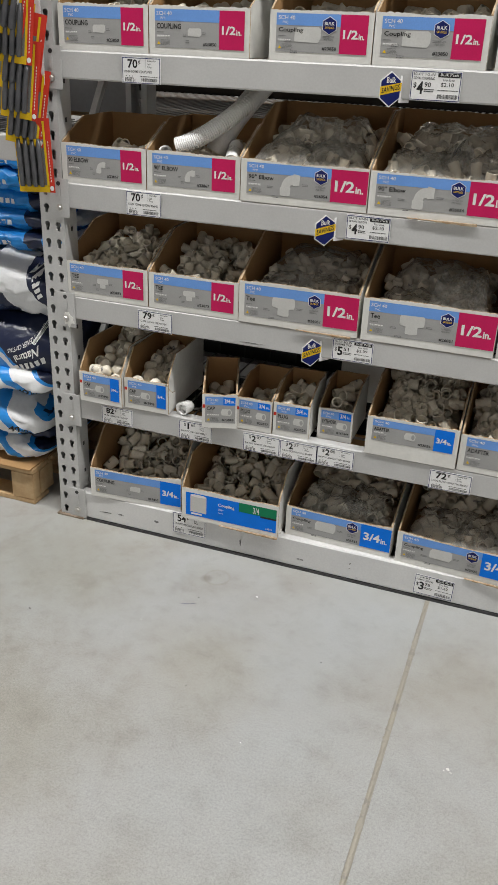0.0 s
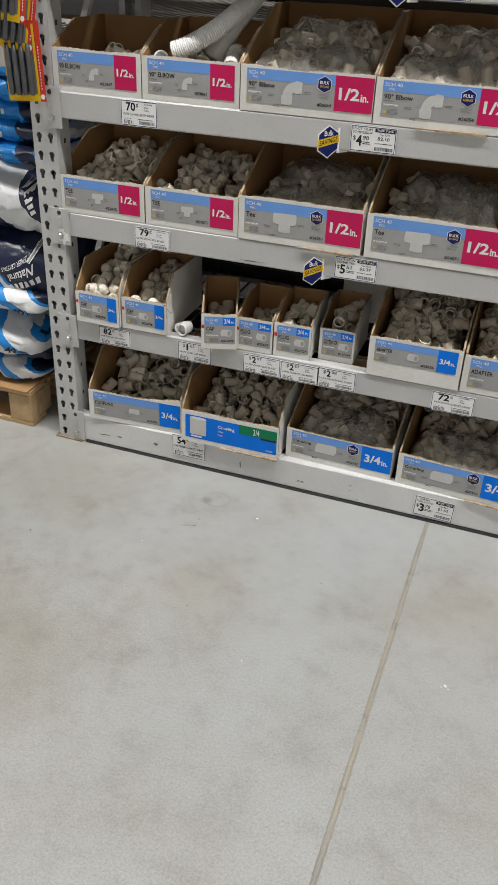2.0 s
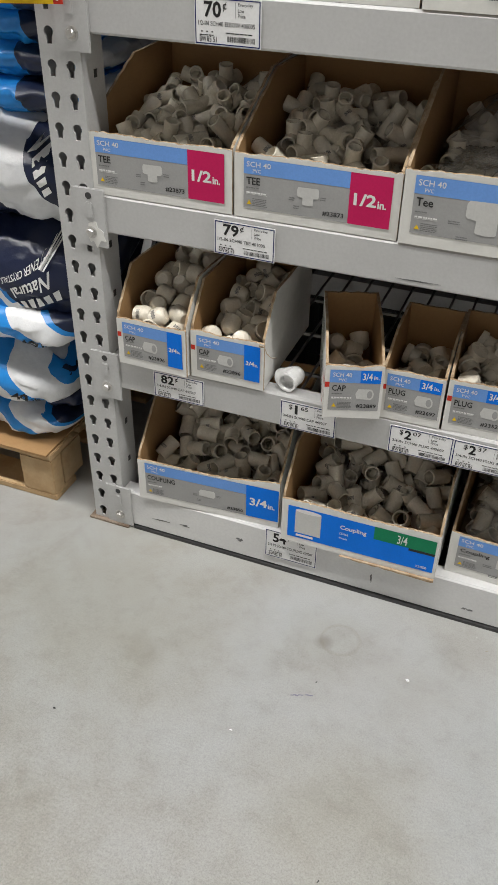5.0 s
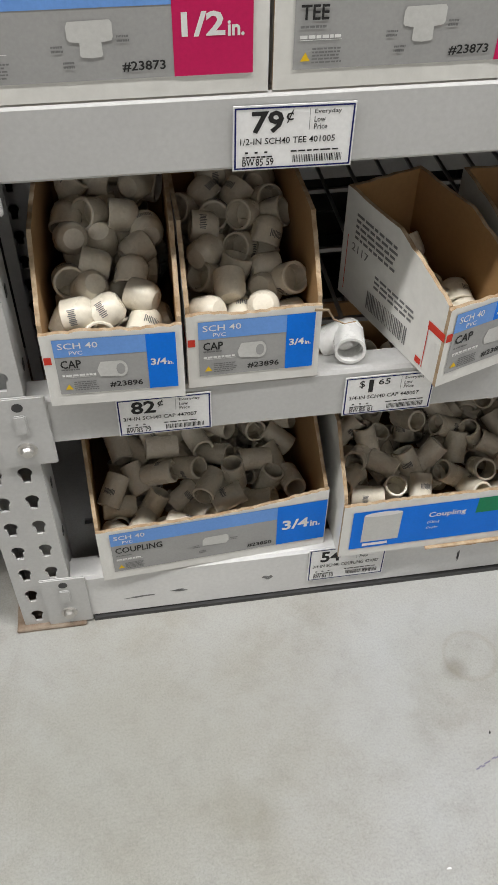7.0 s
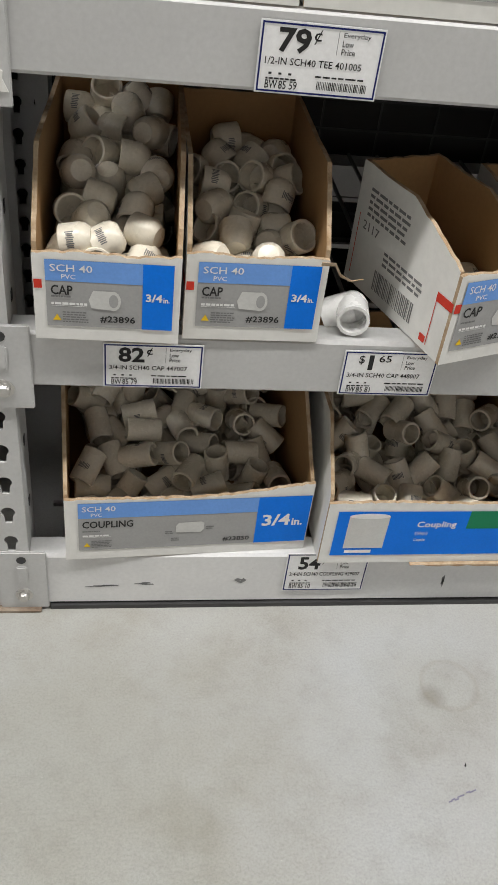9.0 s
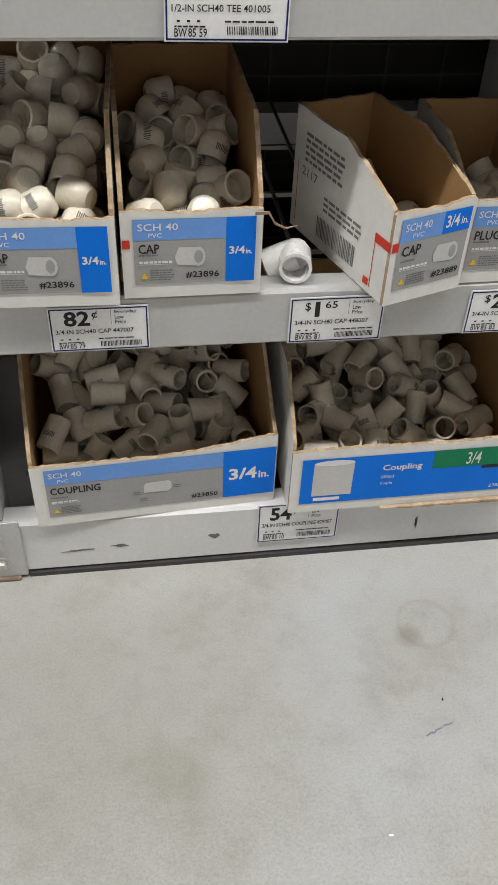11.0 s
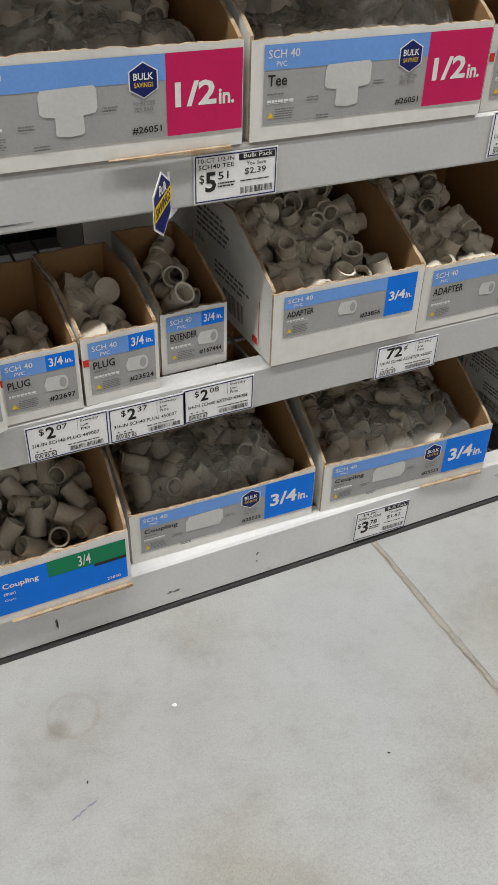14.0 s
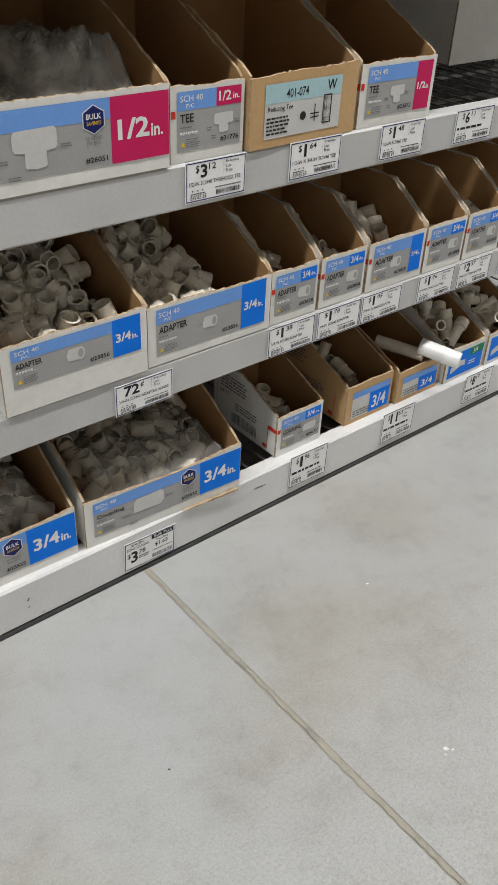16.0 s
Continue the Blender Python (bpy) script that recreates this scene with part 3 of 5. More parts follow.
def printed_front(front, w, h, spec, rng):
    """The printed face of a carton: its origin is the lower left of the front, which faces -y."""
    size, name, number, pic, style = spec
    Y = -0.0008
    white, dark, mid, pale, hole = [], [], [], [], []

    def put(nm, data, mat, label=""):
        print_on(front, nm, data, mat, label)
    txt, ink_ = SIZES[size]
    if style == "lasco":
        put("blue_print", [flat(0.014, 0.016, w - 0.006, h - 0.014, Y)], BLUE_INK, "bright blue printed face")
        put("green_patch", [flat(0.6 * w, h - 0.046, w - 0.006, h - 0.0135, Y - 0.0003)], GREEN_INK)
        put("picture", [flat(0.03, 0.03, 0.085, h - 0.022, Y - 0.0003)] , PALE_INK, "printed picture of a grey coupling")
        put("picture_rim", [poly_flat([(0.0575 + 0.0275 * math.cos(a), h - 0.022 + 0.005 * math.sin(a)) for a in [2 * math.pi * i / 16 for i in range(16)]], Y - 0.0005)], WHITE_INK)
        white += [words("Coupling", 0.125, 0.066, 0.055, 0.014, Y - 0.0006, heavy=True), words("(Slip)", 0.125, 0.054, 0.018, 0.007, Y - 0.0006), words("Cople", 0.125, 0.042, 0.017, 0.006, Y - 0.0006)]
        white += [words("3/4", 0.745 * w, h - 0.042, 0.02, 0.022, Y - 0.0006), flat(0.033, 0.021, 0.07, 0.027, Y - 0.0006), words("23850", w - 0.04, 0.022, 0.022, 0.006, Y - 0.0006)]
        put("black_strip", [flat(0.82 * w, h - 0.052, w - 0.006, h - 0.046, Y - 0.0004)], DARK_INK)
        put("lettering", white, WHITE_INK)
        return
    if style == "reducing":
        put("label_sheet", [flat(0.03, 0.014, w - 0.04, h - 0.012, Y)], PALE_INK, "pale paper label")
        put("teal_band", [flat(0.03, h - 0.042, w - 0.04, h - 0.012, Y - 0.0003)], TEAL_INK)
        dark = [words("401-074", 0.075, h - 0.036, 0.05, 0.014, Y - 0.0006), words("W", w - 0.075, h - 0.034, 0.022, 0.017, Y - 0.0006, heavy=True),
                words("Reducing Tee", 0.036, h - 0.056, 0.055, 0.01, Y - 0.0006), text_rows(rng, 0.034, 0.02, 0.05, 0.03, Y - 0.0006, 5),
                flat(w - 0.082, 0.024, w - 0.062, 0.07, Y - 0.0005), poly_flat([(0.115 + 0.007 * math.cos(a), 0.042 + 0.007 * math.sin(a)) for a in [2 * math.pi * i / 14 for i in range(14)]], Y - 0.0006),
                flat(0.132, 0.036, 0.152, 0.038, Y - 0.0006), flat(0.132, 0.042, 0.152, 0.044, Y - 0.0006), flat(0.141, 0.03, 0.143, 0.058, Y - 0.0006)]
        put("lettering", dark, DARK_INK)
        put("code_gaps", [bars(rng, w - 0.08, 0.026, 0.016, 0.042, Y - 0.0008, 7)], PALE_INK)
        return
    if style == "plain34":
        put("label_sheet", [flat(0.018, 0.012, w - 0.008, h - 0.018, Y)], PALE_INK, "pale printed label")
        put("blue_strip", [flat(0.018, h - 0.034, w - 0.008, h - 0.018, Y - 0.0003)], SKY_INK)
        put("size_patch", [flat(0.5 * w, 0.012, w - 0.008, h - 0.034, Y - 0.0003)], BLUE_INK)
        put("lettering", [words("3/4", 0.57 * w, 0.02, 0.3 * w, h - 0.066, Y - 0.0006, heavy=True)], WHITE_INK)
        put("lettering", [text_rows(rng, 0.022, 0.016, 0.4 * w, 0.02, Y - 0.0006, 3)], MID_INK)
        return
    if style == "blueelbow":
        put("blue_print", [flat(0.01, 0.01, w - 0.006, h - 0.012, Y)], BLUE_INK, "bright blue printed face")
        put("green_patch", [flat(0.6 * w, h - 0.034, w - 0.006, h - 0.0115, Y - 0.0003)], GREEN_INK)
        put("picture", [poly_flat([(0.02, 0.022), (0.06, 0.036), (0.075, 0.034), (0.075, 0.05), (0.055, 0.052), (0.02, 0.04)], Y - 0.0004)], PALE_INK)
        put("lettering", [words("3/4", 0.68 * w, h - 0.031, 0.018, 0.015, Y - 0.0006), text_rows(rng, 0.09, 0.03, 0.03, 0.014, Y - 0.0006, 2)], WHITE_INK)
        return
    lx0, lx1 = 0.085 * min(w, 0.2), w - (0.0015 if style in ("bulk", "wide") and w > 0.3 else 0.05 * min(w, 0.3))
    lz0, lz1 = (0.017 if style != "bulk" else 0.02), h - 0.007
    if style == "high":
        lz0 = 0.045
    band = lz1 - 0.31 * (lz1 - lz0)
    put("label_sheet", [flat(lx0, lz0, lx1, lz1, Y)], GREY_INK, "grey printed panel")
    if style == "small":
        px = lx0 + 0.6 * (lx1 - lx0)
        patch = flat(px, band, lx1, lz1, Y - 0.0004)
    else:
        px = lx1 - (0.245 if w < 0.2 else 0.295 if style == "bulk" else 0.275 if size == "half" else 0.235) * (lx1 - lx0)
        patch = flat(px, lz0, lx1, lz1, Y - 0.0004)
    put("blue_band", [flat(lx0, band, px, lz1, Y - 0.0003)], SKY_INK, "light blue printed band")
    put("size_patch", [patch], ink_, "magenta size patch" if size == "half" else "bright blue size patch")
    pw = lx1 - px
    bh = lz1 - band
    S = Y - 0.0007
    white += [words("SCH 40", lx0 + 0.005, band + bh * 0.46, min(0.042, (px - lx0) * 0.62), bh * 0.34, S), words("PVC", lx0 + 0.016, band + bh * 0.12, 0.014, bh * 0.22, S)]
    if style == "small":
        white += [words(txt, px + pw * 0.1, band + bh * 0.25, pw * 0.48, bh * 0.55, S, heavy=True), words("in.", px + pw * 0.66, band + bh * 0.3, pw * 0.26, bh * 0.32, S, heavy=True)]
    else:
        zc = (lz0 + lz1) / 2
        k = pw * 0.54
        white += [words(txt, px + pw * 0.11, zc - k * 0.27, k, k * 0.54, S, heavy=2), words("in.", px + pw * 0.14 + k, zc - k * 0.29, pw * 0.21, k * 0.34, S, heavy=2)]
    nh = min(0.016, (band - lz0) * 0.24)
    nh *= 0.88
    dark += [words(name, lx0 + 0.005, band - nh * 1.4, min(nh * 0.66 * len(name), (0.46 if style == "small" else 0.4) * (lx1 - lx0)), nh, S, heavy=True), words(number, px - 0.043 if style != "small" else lx1 - 0.04, lz0 + 0.006, 0.036, 0.0085, S, heavy=True)]
    white += [flat(lx0 + 0.005, lz0 + 0.024, lx0 + 0.041, lz0 + 0.0245, S), text_rows(rng, lx0 + 0.005, lz0 + 0.0255, 0.036, 0.0055, S, 1)]
    mid += [text_rows(rng, lx0 + 0.016, lz0 + 0.005, 0.026, 0.014, S, 5), text_rows(rng, lx0 + 0.005, lz0 + 0.034, 0.022, 0.004, S, 1)]
    put("warning_mark", [poly_flat([(lx0 + 0.006, lz0 + 0.007), (lx0 + 0.0145, lz0 + 0.007), (lx0 + 0.01025, lz0 + 0.0145)], S)], YELLOW_INK)
    pcx = lx0 + (0.5 if style == "bulk" else 0.62 if style != "small" else 0.72) * (px - lx0 if style != "small" else lx1 - lx0)
    ps = 0.033 if style == "bulk" else 0.0185
    a, b = picture(pic, pcx, (band + lz0) / 2 + (0.009 if style == "bulk" else 0.006), ps * (0.95 if pic == "elbow" else 1), S)
    pale, hole = a, b
    if pic in ("tee", "elbow", "coupling"):
        for dx, dz in ((-1.75, -0.25), (1.15, 0.1), (-1.3, -0.95)):
            mid.append(text_rows(rng, pcx + dx * ps, (band + lz0) / 2 + dz * ps, ps * 0.55, 0.007, S, 2))
    put("picture", [joined(pale)], PALE_INK, "printed picture of a fitting")
    put("picture_hollow", hole, GREY_INK)
    if style == "bulk":
        bx, bz = px - 0.027, band + 0.002
        put("badge_rim", [hexagon(bx, bz, 0.035, 0.04, S)], WHITE_INK)
        put("badge", [hexagon(bx, bz, 0.032, 0.037, S - 0.0003)], NAVY_INK, "navy hexagon badge")
        white.append(words("BULK", bx - 0.012, bz + 0.0005, 0.024, 0.0075, S - 0.0006, heavy=True))
        put("lettering", [words("SAVINGS", bx - 0.0115, bz - 0.0075, 0.023, 0.0055, S - 0.0006)], YELLOW_INK)
        mid += [words("10 PIECES", bx - 0.013, bz - 0.027, 0.026, 0.0045, S), words("PER BAG", bx - 0.012, bz - 0.0335, 0.022, 0.0045, S)]
    put("lettering", white, WHITE_INK)
    put("lettering", dark, DARK_INK)
    put("lettering", mid, MID_INK)


def carton(x, y, z, w, hf, d, hb, spec, label, yaw=0.0, mat=None, low=0.0, slope=0.5, side_print=False, red=False, flap=None, nose=0.0):
    """An open display carton: low front, sides that rise to the back. x, y, z: the lower left of its front."""
    mat = mat or CARD_WHITE
    rng = random.Random(int(x * 1000) + int(z * 7000))
    th = 0.005
    c = thing("carton", label, "carton", pose(x, y, z, 0, 0, yaw), "display cartons on the rack")
    nseg = max(12, int(w / 0.006))
    top = jag(rng, (w, hf + low), (0, hf), nseg, 0.0013)
    sag = rng.uniform(0.4, 1.0)
    top = [(u, v + 0.0016 * sag * math.sin(u / w * 9 + sag * 7)) for u, v in top]
    dip = [(u, v - 0.006 * nose * math.sin(math.pi * u / w)) for u, v in top]
    front = panel("front_panel", [(0, 0), (w, 0)] + dip, lambda u, v, t: (u, t, v), th, c, mat)
    run = min(d * 0.9, (hb - hf) / slope)
    pts = [(0.0, hf + 0.003), (run * 0.5, hf + (hb - hf) * 0.53), (run, hb), (d, hb)]
    prof = []
    for a, b in zip(pts, pts[1:]):
        prof += jag(rng, a, b, 6, 0.0018)[:-1]
    prof.append(pts[-1])
    side = [(th, 0.001)] + [(max(th, u), v) for u, v in prof] + [(d, 0.001)]
    left = panel("side_panel", side, lambda u, v, t: (t, u, v), th, c, mat)
    panel("side_panel", side[::-1], lambda u, v, t: (w - t, u, v), th, c, mat)
    panel("back_panel", [(th, 0.001), (th, hb)] + jag(rng, (th, hb), (w - th, hb), 8, 0.0012)[1:] + [(w - th, 0.001)], lambda u, v, t: (u, d - t, v), th, c, mat)
    child("bottom_panel", mesh_of("bottom_panel", *box_data(th, th, 0.0005, w - th, d - th, th), [KRAFT]), c)
    if flap:
        u0, u1 = flap[0] * w, flap[1] * w
        low_edge = jag(rng, (u0, 0.0), (u1, -0.004), 14, 0.0016)
        v, f = prism(low_edge + [(u1, 0.0015), (u0, 0.001)], lambda u, v_, t: (u, -0.007 + t, v_), 0.006)
        child("loose_flap", mesh_of("loose_flap", v, f, [KRAFT_EDGE]), c, "torn tan flap under the front")
    if spec:
        printed_front(front, w, hf, spec, rng)
    if red:
        child("red_mark", mesh_of("red_mark", *joined([flat(0.001, hf * 0.6, 0.009, hf * 0.7, -0.0006), ([(-0.0006, 0.03, hf * 0.6), (-0.0006, 0.001, hf * 0.6), (-0.0006, 0.001, hf * 0.7), (-0.0006, 0.03, hf * 0.7)], [(0, 1, 2, 3)])]), [RED_INK]), front)
    if side_print:
        turn = Matrix(((0, 1, 0, -0.0006), (-1, 0, 0, d), (0, 0, 1, 0), (0, 0, 0, 1)))
        rows = joined([text_rows(rng, d * 0.12, hb * 0.62, d * 0.4, hb * 0.25, 0, 5), bars(rng, d * 0.3, hb * 0.1, d * 0.4, hb * 0.17, 0, 26), words(side_print, d * 0.1, hb * 0.5, 0.035, 0.011, 0), text_rows(rng, d * 0.35, hb * 0.34, d * 0.4, hb * 0.14, 0, 3)])
        me = mesh_of("side_print", *rows, [MID_INK])
        me.transform(turn)
        tagged(child("side_print", me, left, "printed bar code and small writing"), kind="stuff")
        for q in (flat(d * 0.05, hb * 0.08, d * 0.056, hb * 0.6, 0), flat(d * 0.8, hb * 0.06, d * 0.85, hb * 0.12, 0), flat(d * 0.86, hb * 0.06, d * 0.866, hb * 0.45, 0)):
            me = mesh_of("red_line", *q, [RED_INK])
            me.transform(turn)
            child("red_line", me, left)
    return c


# ---- fittings ----
def coupling_data(r=0.0168, L=0.048, wall=0.0032, seg=14):
    return lathe([(r, -L / 2 + 0.001), (r, L / 2 - 0.001), (r - 0.001, L / 2), (r - wall, L / 2), (r - wall, -L / 2), (r - 0.001, -L / 2)], seg)


def cap_data(r=0.0185, L=0.034, wall=0.003, seg=16):
    return lathe([(0.0, L / 2), (r * 0.62, L / 2 - 0.001), (r * 0.9, L / 2 - 0.006), (r, L / 2 - 0.013), (r, -L / 2 + 0.001), (r - 0.001, -L / 2), (r - wall, -L / 2), (r - wall, L / 2 - 0.013), (0.0, L / 2 - 0.009)], seg)


def tee_data(r=0.0138, L=0.062, wall=0.003):
    return joined([coupling_data(r, L, wall, 12), lathe([(r * 0.9, 0), (r, 0.005), (r, L * 0.5), (r - wall, L * 0.5), (r - wall, 0.006)], 12, "x")])


def elbow_data(r=0.0138, L=0.036, wall=0.003):
    a = lathe([(r * 0.94, -0.002), (r, 0.004), (r, L), (r - wall, L), (r - wall, 0.004)], 14, "x")
    b = lathe([(r * 0.94, -0.002), (r, 0.004), (r, L), (r - wall, L), (r - wall, 0.004)], 14, "z")
    k = lathe([(0.0001, -r), (r * 0.5, -r * 0.87), (r * 0.87, -r * 0.5), (r, 0), (r * 0.87, r * 0.5), (0.0001, r * 0.6)], 14)
    return joined([a, b, k])


def adapter_data(r=0.0172):
    h = lathe([(r * 1.12, -0.004), (r * 1.12, 0.004), (r * 0.7, 0.004), (r * 0.7, -0.004)], 6)
    t = lathe([(r * 0.84, 0.0), (r * 0.88, 0.006), (r * 0.84, 0.009), (r * 0.88, 0.012), (r * 0.84, 0.015), (r * 0.84, 0.021), (r * 0.66, 0.021), (r * 0.66, 0.0)], 14)
    return joined([h, t, lathe([(r, -0.023), (r, -0.002), (r * 0.8, -0.002), (r * 0.8, -0.023)], 14)])


def plug_data(r=0.0168):
    return lathe([(0, 0.016), (r * 1.12, 0.016), (r * 1.15, 0.014), (r * 1.15, 0.004), (r * 0.95, 0.003), (r * 0.93, -0.014), (r * 0.78, -0.015), (r * 0.76, 0.008), (0, 0.008)], 16)


def extender_data(r=0.0165):
    return lathe([(r, -0.03), (r, 0.002), (r * 0.83, 0.004), (r * 0.81, 0.034), (r * 0.66, 0.034), (r * 0.66, 0.0), (r * 0.8, -0.002), (r * 0.82, -0.03)], 14)


def stack_data(r=0.0138):
    return lathe([(r, -0.05), (r, 0.012), (r * 1.25, 0.014), (r * 1.25, 0.036), (r, 0.036), (r * 0.78, 0.036), (r * 0.74, -0.05)], 14)


KINDS = {"coupling": (coupling_data(), 0.0205, "coupling_fitting", "pale grey-white plastic pipe coupling in a carton", "coupling"),
         "cap": (cap_data(), 0.0185, "cap_fitting", "pale grey-white domed plastic pipe cap", "pipe cap"),
         "tee": (tee_data(), 0.0225, "tee_fitting", "pale grey-white plastic pipe tee in a carton", "pipe tee"),
         "elbow": (elbow_data(), 0.021, "elbow_fitting", "pale grey-white plastic pipe elbow in a carton", "pipe elbow"),
         "adapter": (adapter_data(), 0.0185, "adapter_fitting", "pale grey-white threaded plastic pipe adapter", "pipe adapter"),
         "plug": (plug_data(), 0.0185, "plug_fitting", "pale grey-white stepped plastic pipe plug", "pipe plug"),
         "extender": (extender_data(), 0.0225, "extender_fitting", "pale grey-white plastic pipe extender", "pipe extender"),
         "stub": (stack_data(), 0.0205, "pipe_fitting", "pale plastic threaded pipe fitting in a carton", "pipe fitting")}
FIT_MESH = {}
for k, (data, r, nm, lb, cat) in KINDS.items():
    v, f = data
    nf = len(f)
    # a small dark code printed on the barrel
    rr_ = {"coupling": 0.0168, "cap": 0.0185, "tee": 0.0138, "elbow": 0.0138, "adapter": 0.0172, "plug": 0.0193, "extender": 0.0165, "stub": 0.0138}[k] + 0.00025
    extra = []
    mid_z = {"adapter": -0.013, "plug": 0.009, "extender": -0.014}.get(k, -0.004)
    if k in ("coupling", "cap", "tee", "extender"):
        for i in range(9):
            a0 = radians(200 + i * 6.2)
            a1 = a0 + radians(3.6)
            hh = 0.0035 if i % 3 else 0.0045
            pts = [(rr_ * math.cos(a), rr_ * math.sin(a), z) for a, z in ((a0, mid_z - hh), (a1, mid_z - hh), (a1, mid_z + hh), (a0, mid_z + hh))]
            extra.append((pts, [(0, 1, 2, 3)]))
    v2, f2 = joined([(v, f)] + extra)
    me = mesh_of(nm, v2, f2, [PVC, MID_INK], [0] * nf + [1] * (len(f2) - nf))
    me.polygons.foreach_set("use_smooth", [True] * nf + [False] * (len(f2) - nf))
    me.set_sharp_from_angle(angle=radians(38))
    FIT_MESH[k] = me


def fill(kind, box, w, d, f0, slope, seed, flat_top=0.3, margin=0.006, d0=0.0, single=1.7):
    """Drop fittings into a carton one upon another; the top layers are single things, what lies under them one heap."""
    (dv, df), r, nm, lb, cat = KINDS[kind]
    rng = random.Random(seed)
    m = box.matrix_world.copy()
    placed = []
    fails = 0
    ar = r * 0.8
    wall = max(math.sqrt(x * x + y * y + z * z) for x, y, z in dv) * 0.84 + 0.0042
    while fails < 220 and len(placed) < 330:
        px, py = rng.uniform(wall, w - wall), rng.uniform(d0 + wall, d - wall)
        z = 0.005 + r * 0.8
        for qx, qy, qz in placed:
            dd = (px - qx) ** 2 + (py - qy) ** 2
            if dd < (2 * ar) ** 2:
                z = max(z, qz + math.sqrt((2 * ar) ** 2 - dd) * 0.93)
        limit = f0 + slope * min(py, flat_top)
        if z > limit:
            fails += 1
            continue
        placed.append((px, py, z))
    heap = []
    for px, py, z in placed:
        local = Matrix.Translation((px, py, z)) @ Euler((rng.uniform(0, 6.28), rng.gauss(0, 0.9), rng.uniform(0, 6.28))).to_matrix().to_4x4()
        if z < f0 + slope * min(py, flat_top) - single * r:
            heap.append(m @ local)
        else:
            o = new(nm, FIT_MESH[kind])
            o.matrix_world = m @ local
            tagged(o, lb, cat, nm.replace("_", " ") + "s in a carton")
    if heap:
        me = mesh_of(nm + "_heap", *joined([([tuple(h @ Vector(p)) for p in dv], df) for h in heap]), [PVC])
        tagged(new(nm + "_heap", me), "heap of pale plastic fittings under the top ones", "fittings", kind="stuff")


def bag(box, x0, x1, y0, y1, z, tall, seed, label="crumpled clear plastic bag over pipe fittings"):
    """Clear film, crumpled over what it holds."""
    n = 56
    vs, fs = [], []
    for i in range(n + 1):
        for j in range(n + 1):
            u, v = i / n, j / n
            p = Vector((u * 3.2 + seed * 3.7, v * 3.2, seed))
            rid = 1 - abs(noise.noise(p)) * 2
            rid2 = 1 - abs(noise.noise(p * 2.7)) * 2
            edge = min(1, 5 * min(u, 1 - u), 5 * min(v, 1 - v))
            rid3 = 1 - abs(noise.noise(p * 6.1)) * 2
            h = z + 0.012 + tall * edge * (0.45 + 0.3 * max(0, rid) + 0.16 * rid2 + 0.07 * rid3) - 0.02 * (1 - edge)
            w = 0.012 * noise.noise(p * 1.6 + Vector((9, 0, 0)))
            vs.append((x0 + (x1 - x0) * u + w * edge, y0 + (y1 - y0) * v + w * edge, h))
    for i in range(n):
        for j in range(n):
            a = i * (n + 1) + j
            fs.append((a, a + n + 1, a + n + 2, a + 1))
    me = mesh_of("plastic_bag", vs, fs, [FILM], smooth=True)
    ob = new("plastic_bag", me)
    ob.matrix_world = box.matrix_world.copy()
    ob.visible_shadow = False
    return tagged(ob, label, "plastic bag", "bags in the cartons")


def film_tuft(box, x, y, z, wide, tall, seed):
    """The knotted, pulled-up end of a clear bag: sharp folds that meet at ragged points."""
    rng = random.Random(seed)
    n, m = 26, 7
    vs, fs = [], []
    for i in range(n):
        a = 2 * math.pi * i / n
        fold = 1 + 0.28 * (-1) ** i + rng.uniform(-0.15, 0.15)
        top = tall * (0.55 + 0.45 * max(0.0, math.cos(a - 1.2)) + rng.uniform(-0.12, 0.12))
        for k in range(m):
            q = k / (m - 1)
            r = wide * 0.5 * fold * (1 - q) ** 0.7 * (1 + 0.12 * rng.uniform(-1, 1)) + 0.006 * q
            vs.append((x + r * math.cos(a) + 0.25 * wide * q * q, y + 0.75 * r * math.sin(a), z + top * q ** 0.8 + rng.uniform(-0.003, 0.003)))
    for i in range(n):
        for k in range(m - 1):
            a, b = i * m + k, (i + 1) % n * m + k
            fs += [(a, b, b + 1), (a, b + 1, a + 1)]
    ob = new("plastic_bag", mesh_of("plastic_bag", vs, fs, [FILM]))
    ob.matrix_world = box.matrix_world.copy()
    ob.visible_shadow = False
    return tagged(ob, "shiny gathered end of a clear plastic bag", "plastic bag", "bags in the cartons")


HALF_LB = "open white carton with magenta printed front"
BLUE_LB = "open white carton with blue printed front"
L0, L1, L2, L3, L4 = [z + 0.0006 for z in LEVELS]

# pale cartons far behind the top shelves
for k in range(5):
    carton(-0.9 + k * 0.62, 1.95, 1.286, 0.6, 0.3, 0.2, 0.3, None, "plain white carton on the rear rack")
tagged(new("rear_ledge", block("rear_ledge", (-1.9, 1.9, 1.25, 3.1, 2.2, 1.2855), STEEL)), "grey steel ledge of the rear rack", "ledge", kind="structure")

# top shelf
for x, w, nm, sty in ((0.093, 0.265, "COUPLING", "wide"), (0.361, 0.275, "COUPLING", "wide"), (0.688, 0.258, "Coupling", "bulk"), (0.949, 0.266, "Coupling", "bulk"), (1.235, 0.27, "Coupling", "bulk")):
    c = carton(x, 0.004, L4, w, 0.112, 0.34, 0.2, ("half", nm, "#23850", "coupling", sty), HALF_LB)
    fill("coupling", c, w, 0.34, 0.085, 0.12, int(x * 900), single=-9)

